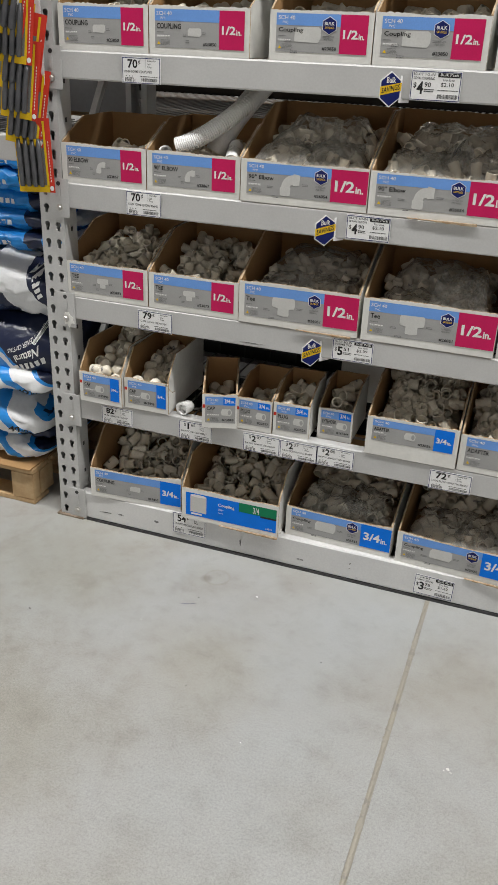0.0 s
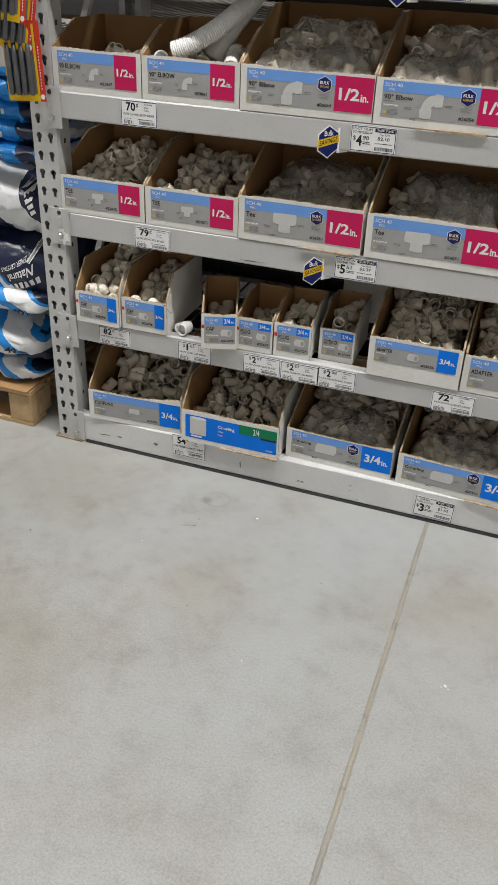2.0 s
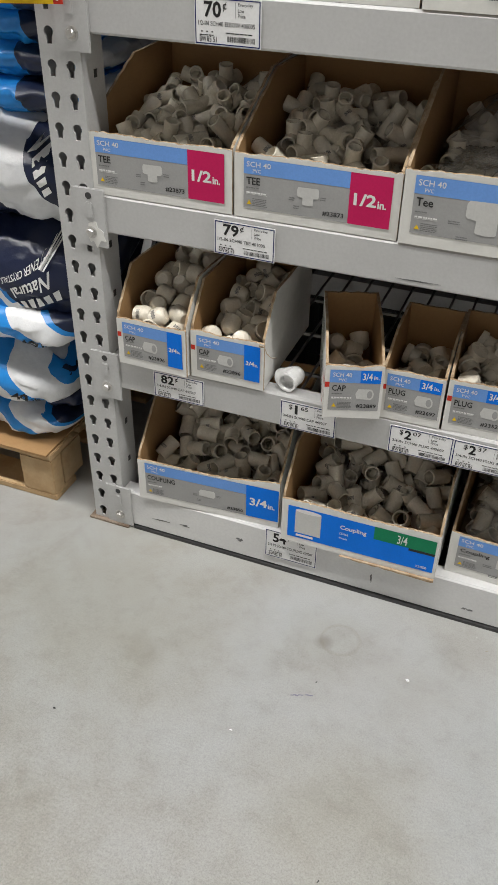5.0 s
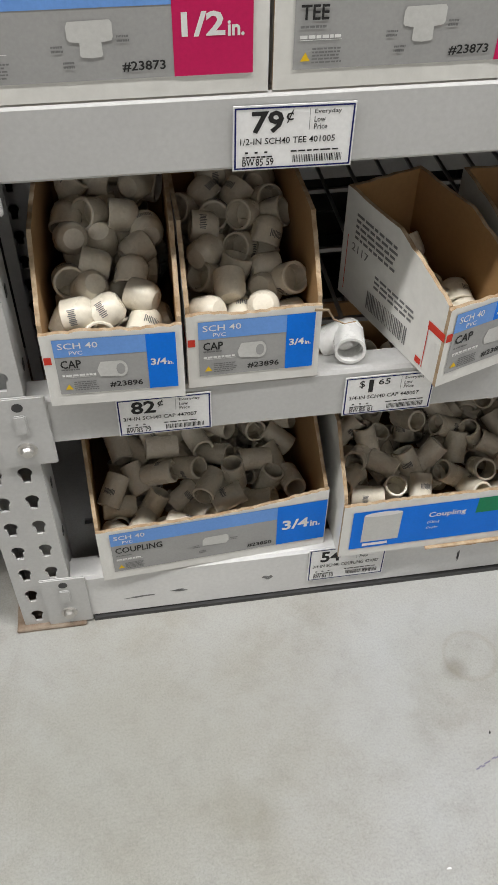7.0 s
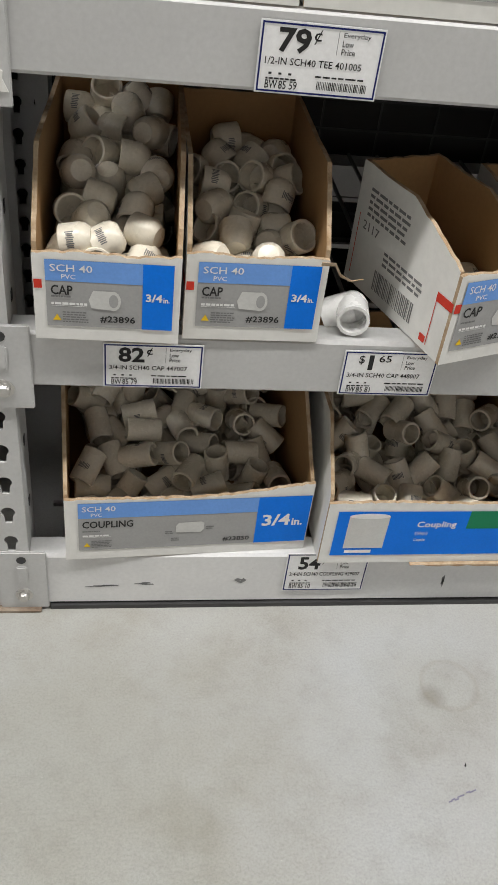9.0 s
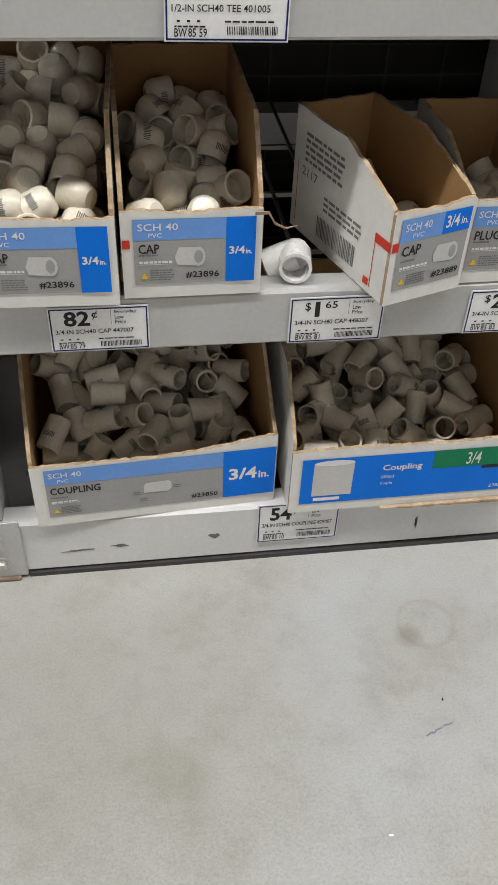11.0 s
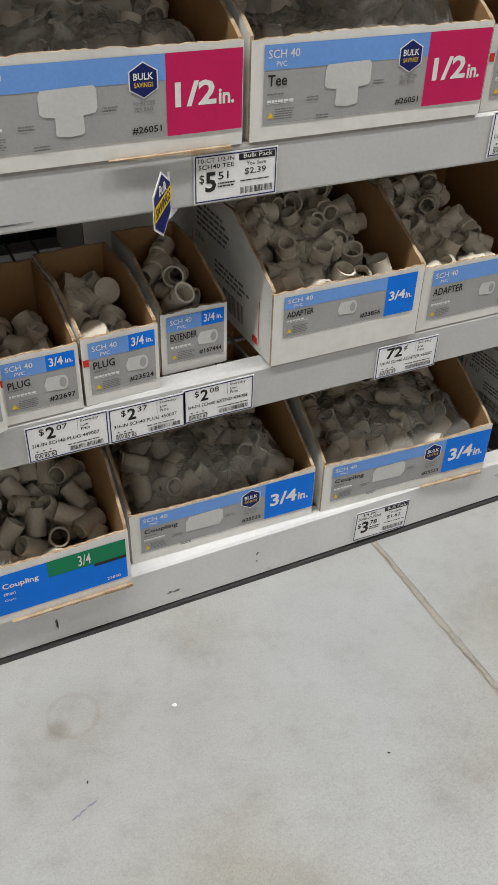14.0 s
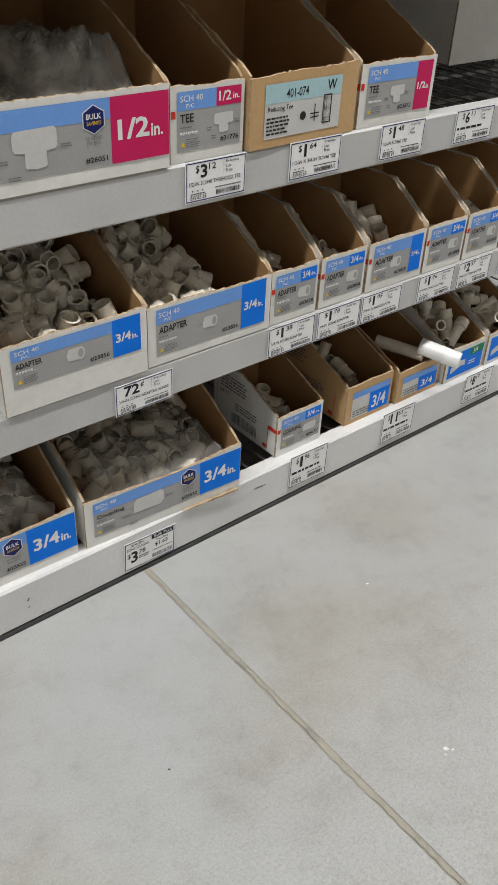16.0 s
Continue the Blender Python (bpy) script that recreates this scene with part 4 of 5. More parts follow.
# shelf of elbows
c = carton(0.08, 0.004, L3, 0.265, 0.108, 0.3, 0.17, ("half", "90 ELBOW", "#23867", "elbow", "wide"), "open white half-inch elbow carton, nearly empty")
fill("elbow", c, 0.265, 0.22, 0.045, 0.25, 5, d0=0.08)
c = carton(0.348, 0.004, L3, 0.274, 0.108, 0.3, 0.18, ("half", "90\u00b0 ELBOW", "#23867", "elbow", "wide"), "open white elbow carton holding a white hose")
fill("elbow", c, 0.274, 0.3, 0.06, 0.15, 6)
for x, w in ((0.626, 0.344), (0.973, 0.345)):
    c = carton(x, 0.0, L3, w, 0.108, 0.36, 0.23, ("half", "90\u00b0 Elbow", "#26054", "elbow", "bulk"), HALF_LB + ", holding bagged elbows", nose=0.5, flap=(0.3, 0.8) if x > 0.9 else None)
    fill("elbow", c, w, 0.36, 0.075, 0.32, int(x * 100), 0.3)
    bag(c, 0.01, w * 0.55, 0.02, 0.2, 0.085, 0.06, x)
    bag(c, w * 0.42, w - 0.01, 0.03, 0.22, 0.09, 0.06, x + 2)
    bag(c, 0.02, w - 0.02, 0.15, 0.34, 0.13, 0.07, x + 4)
    film_tuft(c, w * (0.5 if x > 0.9 else 0.55), 0.12, 0.1, 0.14, 0.09, int(x * 57))

# the elbow shelf goes on out of view; added cartons shade the shelf below
for k in range(4):
    carton(1.33 + k * 0.36, 0.0, L3, 0.345, 0.108, 0.36, 0.23, ("half", "90\u00b0 Elbow", "#26054", "elbow", "bulk"), HALF_LB + ", unseen, added to shade the shelf below")

# shelf of tees
for x, w, sd in ((0.071, 0.274, 1), (0.349, 0.28, 2)):
    c = carton(x, 0.002, L2, w, 0.107, 0.34, 0.2, ("half", "TEE", "#23873", "tee", "wide"), HALF_LB + ", full of tees")
    fill("tee", c, w, 0.34, 0.07, 0.3, sd + 20, 0.25)
for x, w in ((0.632, 0.345), (0.987, 0.352)):
    c = carton(x, -0.002, L2, w, 0.118, 0.36, 0.24, ("half", "Tee", "#26051", "tee", "bulk"), HALF_LB + ", holding bagged tees", nose=-0.4, flap=(0.5, 0.95) if x < 0.9 else None)
    fill("tee", c, w, 0.36, 0.062, 0.24, int(x * 100), 0.3, d0=0.012)
    bag(c, 0.01, w * 0.6, 0.02, 0.2, 0.068, 0.045, x + 1)
    bag(c, w * 0.4, w - 0.012, 0.02, 0.2, 0.072, 0.1 if x > 0.9 else 0.05, x + 7)
    bag(c, 0.02, w - 0.02, 0.17, 0.34, 0.115, 0.05, x + 5)
    film_tuft(c, w * (0.66 if x > 0.9 else 0.3), 0.085, 0.095, 0.15, 0.085 if x > 0.9 else 0.05, int(x * 31))
c = carton(1.345, 0.004, L2, 0.14, 0.11, 0.3, 0.2, ("half", "TEE", "#31776", "tee", "small"), "small white tee carton with printed front", red=True, side_print="31776")
carton(1.492, -0.004, L2, 0.243, 0.11, 0.3, 0.19, ("half", "", "", "", "reducing"), "open tan carton with a pale paper label", mat=TAN_CARD, yaw=1.5, low=0.006)
carton(1.745, 0.004, L2, 0.195, 0.108, 0.3, 0.2, ("half", "TEE", "#23872", "tee", "wide"), HALF_LB + ", half empty", red=True)
carton(2.36, 0.3, L2, 0.3, 0.2, 0.3, 0.24, None, "plain white carton set back on the shelf")

# shelf of caps, plugs and adapters
c = carton(0.108, -0.012, L1, 0.149, 0.1, 0.3, 0.185, ("three", "CAP", "#23896", "cap", "wide"), BLUE_LB + ", full of caps", red=True, yaw=-1.5, slope=1.3)
fill("cap", c, 0.149, 0.3, 0.088, 0.33, 31, 0.3)
c = carton(0.262, -0.004, L1, 0.149, 0.1, 0.28, 0.18, ("three", "CAP", "#23896", "cap", "wide"), BLUE_LB + ", torn, full of caps", red=True, yaw=0.5, slope=1.3)
fill("cap", c, 0.149, 0.28, 0.075, 0.25, 32, 0.25)
curl = [(0.402, -0.006, L1 + 0.097), (0.415, -0.012, L1 + 0.1), (0.421, -0.016, L1 + 0.09), (0.432, -0.02, L1 + 0.086), (0.443, -0.024, L1 + 0.091)]
v = []
for i, p in enumerate(curl):
    v += [(p[0], p[1] - 0.002, p[2] + 0.003 - 0.0004 * i), (p[0], p[1] + 0.002, p[2] - 0.003 + 0.0004 * i)]
v += [(a, b + 0.0015, z) for a, b, z in v]
f = [(2 * i, 2 * i + 1, 2 * i + 3, 2 * i + 2) for i in range(4)] + [(10 + 2 * i, 12 + 2 * i, 13 + 2 * i, 11 + 2 * i) for i in range(4)]
f += [(2 * i, 2 * i + 2, 12 + 2 * i, 10 + 2 * i) for i in range(4)] + [(2 * i + 1, 11 + 2 * i, 13 + 2 * i, 2 * i + 3) for i in range(4)]
me = mesh_of("torn_strip", v, f, [KRAFT_EDGE])
strip = new("torn_strip", me)
strip.parent = c
strip.matrix_parent_inverse = c.matrix_world.inverted()
c = carton(0.541, -0.042, L1, 0.104, 0.108, 0.21, 0.15, ("three", "CAP", "#23889", "cap", "small"), "small white cap carton set askew", yaw=19, red=True, side_print="2117", slope=0.4)
fill("cap", c, 0.104, 0.2, 0.048, 0.1, 33)
c = carton(0.634, 0.0, L1, 0.112, 0.101, 0.2, 0.138, ("three", "PLUG", "#22697", "plug", "small"), BLUE_LB + ", with few plugs", red=True, slope=0.4, yaw=1.0)
fill("plug", c, 0.112, 0.2, 0.052, 0.1, 34)
c = carton(0.75, 0.003, L1, 0.11, 0.104, 0.2, 0.143, ("three", "PLUG", "#23524", "plug", "small"), BLUE_LB + ", full of plugs", red=True, slope=0.4, yaw=2.5)
fill("plug", c, 0.11, 0.19, 0.075, 0.2, 35)
c = carton(0.876, 0.042, L1 - 0.004, 0.104, 0.1, 0.2, 0.146, ("three", "EXTENDER", "#167444", "extender", "small"), BLUE_LB + ", holding extenders", slope=0.4, yaw=1.0)
fill("extender", c, 0.104, 0.2, 0.09, 0.15, 36)
c = carton(1.031, -0.004, L1, 0.258, 0.118, 0.32, 0.19, ("three", "ADAPTER", "#23856", "plug", "high"), BLUE_LB + ", full of adapters", side_print="23856")
fill("adapter", c, 0.258, 0.32, 0.08, 0.34, 37, 0.25, d0=0.012)
c = carton(1.293, 0.0, L1, 0.27, 0.11, 0.32, 0.2, ("three", "ADAPTER", "#23856", "plug", "wide"), BLUE_LB + ", partly full of adapters", low=-0.006)
fill("adapter", c, 0.2, 0.3, 0.075, 0.28, 38, 0.25)
for x, w, nm, sty, n in ((1.566, 0.118, "ADAPTER", "small", 0.06), (1.692, 0.122, "ADAPTER", "small", 0.07), (1.823, 0.17, "ADAPTER", "wide", 0.085), (2.0, 0.128, "ADAPTER", "small", 0.05), (2.135, 0.128, "ADAPTER", "small", 0.07), (2.27, 0.13, "ADAPTER", "small", 0.06), (2.41, 0.13, "ADAPTER", "small", 0.06)):
    c = carton(x, 0.002, L1, w, 0.104, 0.26, 0.18, ("three", nm, "#23858", "plug", sty), BLUE_LB + ", partly full", red=True, slope=0.7)
    fill("adapter" if x < 1.8 else "coupling", c, w, 0.26, n, 0.12, int(x * 50), d0=0.03)
for x, w in ((0.86, 0.2), (1.07, 0.2)):
    carton(x, 0.36, L1, w, 0.19, 0.2, 0.2, None, "plain white carton standing behind other cartons")

# bottom shelf of couplings
c = carton(0.127, -0.008, L0, 0.322, 0.108, 0.34, 0.21, ("three", "COUPLING", "#23850", "coupling", "wide"), BLUE_LB + ", full of couplings", nose=1.6, yaw=3.6, low=0.012, slope=0.9)
fill("coupling", c, 0.322, 0.34, 0.045, 0.36, 41, 0.3, d0=0.01)
c = carton(0.464, -0.016, L0, 0.325, 0.112, 0.34, 0.2, ("three", "Coupling", "", "coupling", "lasco"), "open white carton with bright blue front, full of couplings", slope=1.1, yaw=0.6, flap=(0.4, 1.0))
fill("coupling", c, 0.325, 0.34, 0.035, 0.36, 42, 0.3, d0=0.02)
for x, y, w, yaw in ((0.803, 0.024, 0.335, -1.6), (1.155, 0.012, 0.35, -2.8)):
    c = carton(x, y, L0, w, 0.105, 0.36, 0.22, ("three", "Coupling", "#25532", "coupling", "bulk"), BLUE_LB + ", holding bagged couplings", nose=1.2, low=0.002, flap=(0.6, 0.98) if x > 1 else None, yaw=yaw)
    fill("coupling", c, w, 0.36, 0.05, 0.3, int(x * 100), 0.3, d0=0.015)
    bag(c, 0.01, w * 0.6, 0.02, 0.2, 0.075, 0.05, x + 1)
    bag(c, w * 0.42, w - 0.012, 0.02, 0.22, 0.075, 0.055, x + 3)
    film_tuft(c, w * 0.55, 0.1, 0.075, 0.11, 0.035, int(x * 43))
c = carton(1.63, 0.025, L0, 0.132, 0.1, 0.22, 0.15, ("three", "COUPLING", "#24157", "coupling", "small"), "small white coupling carton with printed side", red=True, side_print="24157", slope=0.4)
fill("coupling", c, 0.132, 0.22, 0.05, 0.05, 45, d0=0.05)
c = carton(1.84, 0.025, L0, 0.15, 0.1, 0.28, 0.16, ("three", "", "", "", "plain34"), "tan carton with a blue three-quarter label", mat=TAN_CARD, side_print="11", slope=0.4)
fill("extender", c, 0.15, 0.26, 0.06, 0.1, 46, d0=0.05)
c = carton(2.01, 0.022, L0, 0.15, 0.085, 0.28, 0.16, ("three", "", "", "", "plain34"), "tan carton with a blue label and a pipe", mat=TAN_CARD, slope=0.4)
for x in (2.18, 2.345):
    c = carton(x, 0.015, L0, 0.15, 0.09, 0.3, 0.16, ("three", "", "", "", "blueelbow"), "open carton with bright blue front, full of fittings", slope=0.5)
    fill("stub", c, 0.15, 0.3, 0.1, 0.15, int(x * 70))


# ---- loose pieces ----
def smooth_thing(name, data, mat, m, label, category):
    me = mesh_of(name, *data, [mat], smooth=True)
    me.set_sharp_from_angle(angle=radians(40))
    ob = new(name, me)
    ob.matrix_world = m
    return tagged(ob, label, category)


smooth_thing("pipe_elbow", elbow_data(0.0188, 0.035, 0.0035), BRIGHT_PVC, Matrix(((-0.82, 0, 0.28, 0.458), (0.57, 0, -0.96, 0.045), (0, 1, 0, L1 + 0.0192), (0, 0, 0, 1))), "loose white plastic pipe elbow lying on the shelf", "pipe elbow")


def swept(path, radius, seg=16, ribs=0.0, open_end=True):
    vs, fs = [], []
    n = len(path)
    P = [Vector(p) for p in path]
    for i, p in enumerate(P):
        t = (P[min(i + 1, n - 1)] - P[max(i - 1, 0)]).normalized()
        a = t.cross(Vector((0, 0, 1))).normalized()
        b = t.cross(a)
        r = radius * (1 + (ribs if i % 2 else -ribs))
        for k in range(seg):
            q = 2 * math.pi * k / seg
            vs.append(p + (a * math.cos(q) + b * math.sin(q)) * r)
    for i in range(n - 1):
        for k in range(seg):
            l = (k + 1) % seg
            fs.append((i * seg + k, i * seg + l, (i + 1) * seg + l, (i + 1) * seg + k))
    fs += [tuple(range(seg)), tuple(range(n * seg - 1, (n - 1) * seg - 1, -1))]
    return vs, fs


def bezier(a, b, c, d, n):
    a, b, c, d = [Vector(p) for p in (a, b, c, d)]
    return [a * (1 - t) ** 3 + b * 3 * t * (1 - t) ** 2 + c * 3 * t * t * (1 - t) + d * t ** 3 for t in [i / n for i in range(n + 1)]]


smooth_thing("flexible_hose", swept(bezier((0.425, 0.035, L3 + 0.118), (0.5, 0.05, L3 + 0.145), (0.56, 0.09, L3 + 0.19), (0.6, 0.24, L3 + 0.27), 96), 0.024, 20, 0.035), BRIGHT_PVC, Matrix(), "ribbed white flexible hose leaning in a carton", "hose")
smooth_thing("flexible_hose", swept(bezier((0.5, 0.13, L3 + 0.1), (0.53, 0.15, L3 + 0.17), (0.57, 0.18, L3 + 0.23), (0.62, 0.25, L3 + 0.3), 40), 0.03, 18, 0.0), BRIGHT_PVC, Matrix(), "smooth white hose end behind a ribbed hose", "hose")
smooth_thing("pipe_piece", lathe([(0.02, -0.06), (0.02, 0.06), (0.016, 0.06), (0.016, -0.06)], 16, "y"), BRIGHT_PVC, pose(0.575, 0.075, L3 + 0.105, 12, 0, 15), "short white plastic pipe standing out of a carton", "pipe")
smooth_thing("pipe_piece", lathe([(0.019, -0.035), (0.019, 0.035), (0.015, 0.035), (0.015, -0.035)], 16), BRIGHT_PVC, pose(0.376, 0.06, L3 + 0.085, 50, 40, 0), "short white plastic pipe in a carton", "pipe")
smooth_thing("pipe_piece", lathe([(0.02, -0.05), (0.02, 0.05), (0.0165, 0.05), (0.0165, -0.05)], 18, "y"), BRIGHT_PVC, pose(2.12, 0.0, L0 + 0.115, 8, 0, 25), "bright white plastic pipe over a tan carton", "pipe")
smooth_thing("pipe_piece", lathe([(0.0155, -0.06), (0.0155, 0.06), (0.012, 0.06), (0.012, -0.06)], 14, "y"), PVC, pose(2.08, 0.09, L0 + 0.102, 4, 0, 25), "grey plastic pipe lying in a tan carton", "pipe")


# ---- price tags ----
def price_tag(x, z, w, h, dollars, cents, title, code, y=-0.0012, lean=0.0, unit="$", bulk=None):
    rng = random.Random(int(x * 977 + z * 131))
    t = thing("price_tag", "white paper price tag with dark blue border", "price tag", pose(x, y - 0.001, z - h, 0, lean, 0), "shelf price tags")
    child("card", block("card", (0, -0.0006, 0, w, 0.0006, h), PAPER), t)
    e, Y, b = 0.0016, -0.0010, 0.0014
    child("border", mesh_of("border", *joined([flat(b, b, w - b, b + e, Y), flat(b, h - b - e, w - b, h - b, Y), flat(b, b + e, b + e, h - b - e, Y), flat(w - b - e, b + e, w - b, h - b - e, Y)]), [NAVY_INK]), t, "dark blue printed border")
    D = []
    if bulk:
        D += [words(bulk[0], 0.006, h * 0.83, w * 0.42, h * 0.09, Y), words(bulk[1], 0.006, h * 0.7, w * 0.42, h * 0.09, Y), words("$", 0.007, h * 0.4, w * 0.06, h * 0.2, Y), words(dollars, w * 0.13, h * 0.22, w * 0.13, h * 0.42, Y, heavy=2),
              words(cents, w * 0.28, h * 0.46, w * 0.13, h * 0.16, Y), text_rows(rng, w * 0.28, h * 0.3, w * 0.2, h * 0.13, Y, 2), flat(w * 0.53, h * 0.8, w - 0.004, h - 0.004, Y),
              words("You Save", w * 0.62, h * 0.68, w * 0.24, h * 0.08, Y), words("$" + bulk[2], w * 0.6, h * 0.48, w * 0.26, h * 0.15, Y), text_rows(rng, w * 0.55, h * 0.36, w * 0.4, h * 0.05, Y, 1), bars(rng, w * 0.55, h * 0.1, w * 0.4, h * 0.14, Y, 26)]
        child("white_lettering", mesh_of("white_lettering", *words("Bulk Pack", w * 0.58, h * 0.84, w * 0.36, h * 0.09, Y - 0.0004), [WHITE_INK]), t)
    else:
        if unit == "$":
            n = len(dollars)
            D += [words("$", w * 0.16, h * 0.7, w * 0.06, h * 0.2, Y), words(dollars, w * 0.24, h * 0.58, w * 0.11 * n, h * 0.33, Y, heavy=2), words(cents, w * (0.26 + 0.11 * n), h * 0.76, w * 0.13, h * 0.15, Y)]
        else:
            D += [words(dollars, w * 0.15, h * 0.58, w * 0.26, h * 0.34, Y, heavy=2), words("\u00a2", w * 0.43, h * 0.72, w * 0.06, h * 0.2, Y)]
        D += [flat(w * 0.62, h * 0.6, w * 0.623, h * 0.93, Y)]
        for i, s in enumerate(("Everyday", "Low", "Price")):
            D.append(words(s, w * 0.66, h * (0.83 - 0.11 * i), w * (0.22, 0.09, 0.11)[i], h * 0.085, Y))
        if title:
            D.append(words(title, w * 0.06, h * 0.41, w * min(0.86, 0.034 * len(title)), h * 0.1, Y))
        else:
            D.append(text_rows(rng, w * 0.06, h * 0.41, w * 0.8, h * 0.14, Y, 1))
        D += [words("BW", w * 0.08, h * 0.07, w * 0.1, h * 0.12, Y), words(code, w * 0.19, h * 0.07, w * 0.15, h * 0.12, Y)]
        D += [flat(w * (0.1 + 0.08 * i), h * 0.27, w * (0.125 + 0.08 * i), h * 0.3, Y) for i in range(3)] + [text_rows(rng, w * 0.08, h * 0.2, w * 0.25, h * 0.05, Y, 1)]
        D += [bars(rng, w * 0.5, h * 0.1, w * 0.42, h * 0.12, Y, 30), text_rows(rng, w * 0.48, h * 0.27, w * 0.44, h * 0.05, Y, 1)]
    print_on(t, "lettering", D, DARK_INK)
    return t


price_tag(0.283, 1.458, 0.112, 0.064, "70", "", "1/2-IN SCH40 COUPLING", "85 31", unit="c")
price_tag(0.285, 1.117, 0.108, 0.066, "70", "", "1/2-IN SCH40 ELBOW 406005", "85 51", unit="c")
price_tag(0.313, 0.777, 0.112, 0.061, "79", "", "1/2-IN SCH40 TEE 401005", "85 59", unit="c", lean=0.6)
price_tag(0.177, 0.443, 0.110, 0.058, "82", "", "3/4-IN SCH40 CAP 447007", "85 79", unit="c")
price_tag(0.447, 0.443, 0.111, 0.061, "1", "65", "3/4-IN SCH40 CAP 448007", "85 81")
price_tag(0.660, 0.443, 0.117, 0.059, "2", "07", "3/4-IN SCH40 PLUG 449007", "85 83")
price_tag(0.777, 0.442, 0.117, 0.059, "2", "37", "3/4-IN SCH40 PLUG 450007", "85 85")
price_tag(0.890, 0.445, 0.114, 0.060, "2", "08", "3/4-IN SCH40 EXTND 434008", "85 87")
price_tag(1.223, 0.439, 0.118, 0.059, "72", "", "3/4-IN SCH40 ADAPTER 436007", "85 89", unit="c")
price_tag(0.425, 0.110, 0.117, 0.076, "54", "", "3/4-IN SCH40 COUPLING 429007", "85 10", unit="c")
price_tag(1.223, 0.087, 0.118, 0.068, "3", "78", "", "", lean=2.0, bulk=("3/4-IN", "SCH40 COUPLING", "1.62"))
price_tag(0.912, 0.780, 0.115, 0.061, "5", "51", "", "", bulk=("10-CT 1/2-IN", "SCH40 TEE", "2.39"))
price_tag(0.922, 1.115, 0.115, 0.062, "4", "90", "", "", bulk=("10-CT 1/2-IN", "SCH40 ELBOW", "2.10"))
price_tag(1.048, 1.462, 0.118, 0.066, "4", "90", "", "", bulk=("10-CT 1/2-IN", "SCH40 COUPLING", "2.10"))
for x, d, c_, s in ((1.368, "3", "12", "1/2-IN SCH40 THREADED TEE"), (1.584, "1", "64", "1/2-IN X 3/4-IN SCH40 TEE"), (1.807, "1", "48", "1/2-IN SCH40 TEE"), (2.02, "6", "11", "")):
    price_tag(x, 0.788, 0.12, 0.064, d, c_, s, "85 69")
for x, d, c_ in ((1.562, "1", "38"), (1.69, "1", "78"), (1.815, "1", "05"), (1.99, "1", "96"), (2.125, "2", "57"), (2.28, "1", "96")):
    price_tag(x, 0.448, 0.12, 0.063, d, c_, "3/4-IN SCH40 ADAPTER", "85 91")
for x, d, c_ in ((1.649, "1", "96"), (1.943, "11", "53"), (2.252, "8", "17")):
    price_tag(x, 0.112, 0.113, 0.084, d, c_, "", "85 12", lean=1.0)


def savings_flag(x, z):
    t = thing("savings_sign", "navy hexagonal savings sign with yellow band", "sign", pose(x, -0.004, z, 0, 0, 51), "bulk savings signs")
    w, h = 0.063, 0.08

    def hx(s):
        return [(-w / 2, h / 2 * s), (-w * (0.5 + 0.5 * s), h / 4 * s), (-w * (0.5 + 0.5 * s), -h / 4 * s), (-w / 2, -h / 2 * s), (-w * (0.5 - 0.5 * s), -h / 4 * s), (-w * (0.5 - 0.5 * s), h / 4 * s)]
    child("plate", mesh_of("plate", *prism(hx(1.0), lambda u, v, q: (u, q, v), 0.001), [WHITE_INK]), t, "white-edged plastic plate")
    child("navy_face", mesh_of("navy_face", *poly_flat(hx(0.92), -0.0006), [NAVY_INK]), t)
    child("yellow_band", mesh_of("yellow_band", *poly_flat([(-w, -0.013), (0.001, -0.003), (0.001, 0.015), (-w, 0.006)], -0.001), [YELLOW_INK]), t)
    v, f = words("SAVINGS", -w * 0.93, -0.005, w * 0.86, 0.013, -0.0014, heavy=True)
    child("dark_lettering", mesh_of("dark_lettering", [(a, b, c + (a + w / 2) * 0.16) for a, b, c in v], f, [DARK_INK]), t)
    child("white_lettering", mesh_of("white_lettering", *words("Bulk", -w * 0.72, 0.014, w * 0.44, 0.013, -0.0014, heavy=True), [WHITE_INK]), t)
    child("clip_strip", mesh_of("clip_strip", *box_data(-0.002, 0.0012, -0.03, 0.03, 0.0022, 0.03), [PAPER]), t, "clear plastic holding strip")


for x, z in ((0.893, 1.073), (0.880, 0.736), (1.026, 1.418)):
    savings_flag(x, z)


# ---- the salt bags on their pallet ----
pal = thing("wooden_pallet", "raw wooden shipping pallet under salt bags", "pallet", pose(-0.115, 0.012, 0))
for y in (0.0, 0.26, 0.5):
    child("stringer", block("stringer", (-1.15, y, 0.018, -0.001, y + 0.04, 0.118) if y else (-0.09, 0.0, 0.018, -0.001, 0.04, 0.118), WOOD, 0.002), pal)
child("corner_block", block("corner_block", (-0.1, 0.041, 0.018, -0.002, 0.13, 0.118), WOOD, 0.004), pal)
for x in (-0.62, -1.15):
    child("stringer", block("stringer", (x, 0.0, 0.018, x + 0.09, 0.04, 0.118), WOOD, 0.002), pal)
for i in range(5):
    child("deck_board", block("deck_board", (-1.15, i * 0.125, 0.1185, 0, i * 0.125 + 0.095, 0.136), WOOD, 0.002), pal)
for i in range(3):
    child("bottom_board", block("bottom_board", (-1.15, i * 0.23, 0, 0, i * 0.23 + 0.09, 0.0175), WOOD, 0.002), pal)
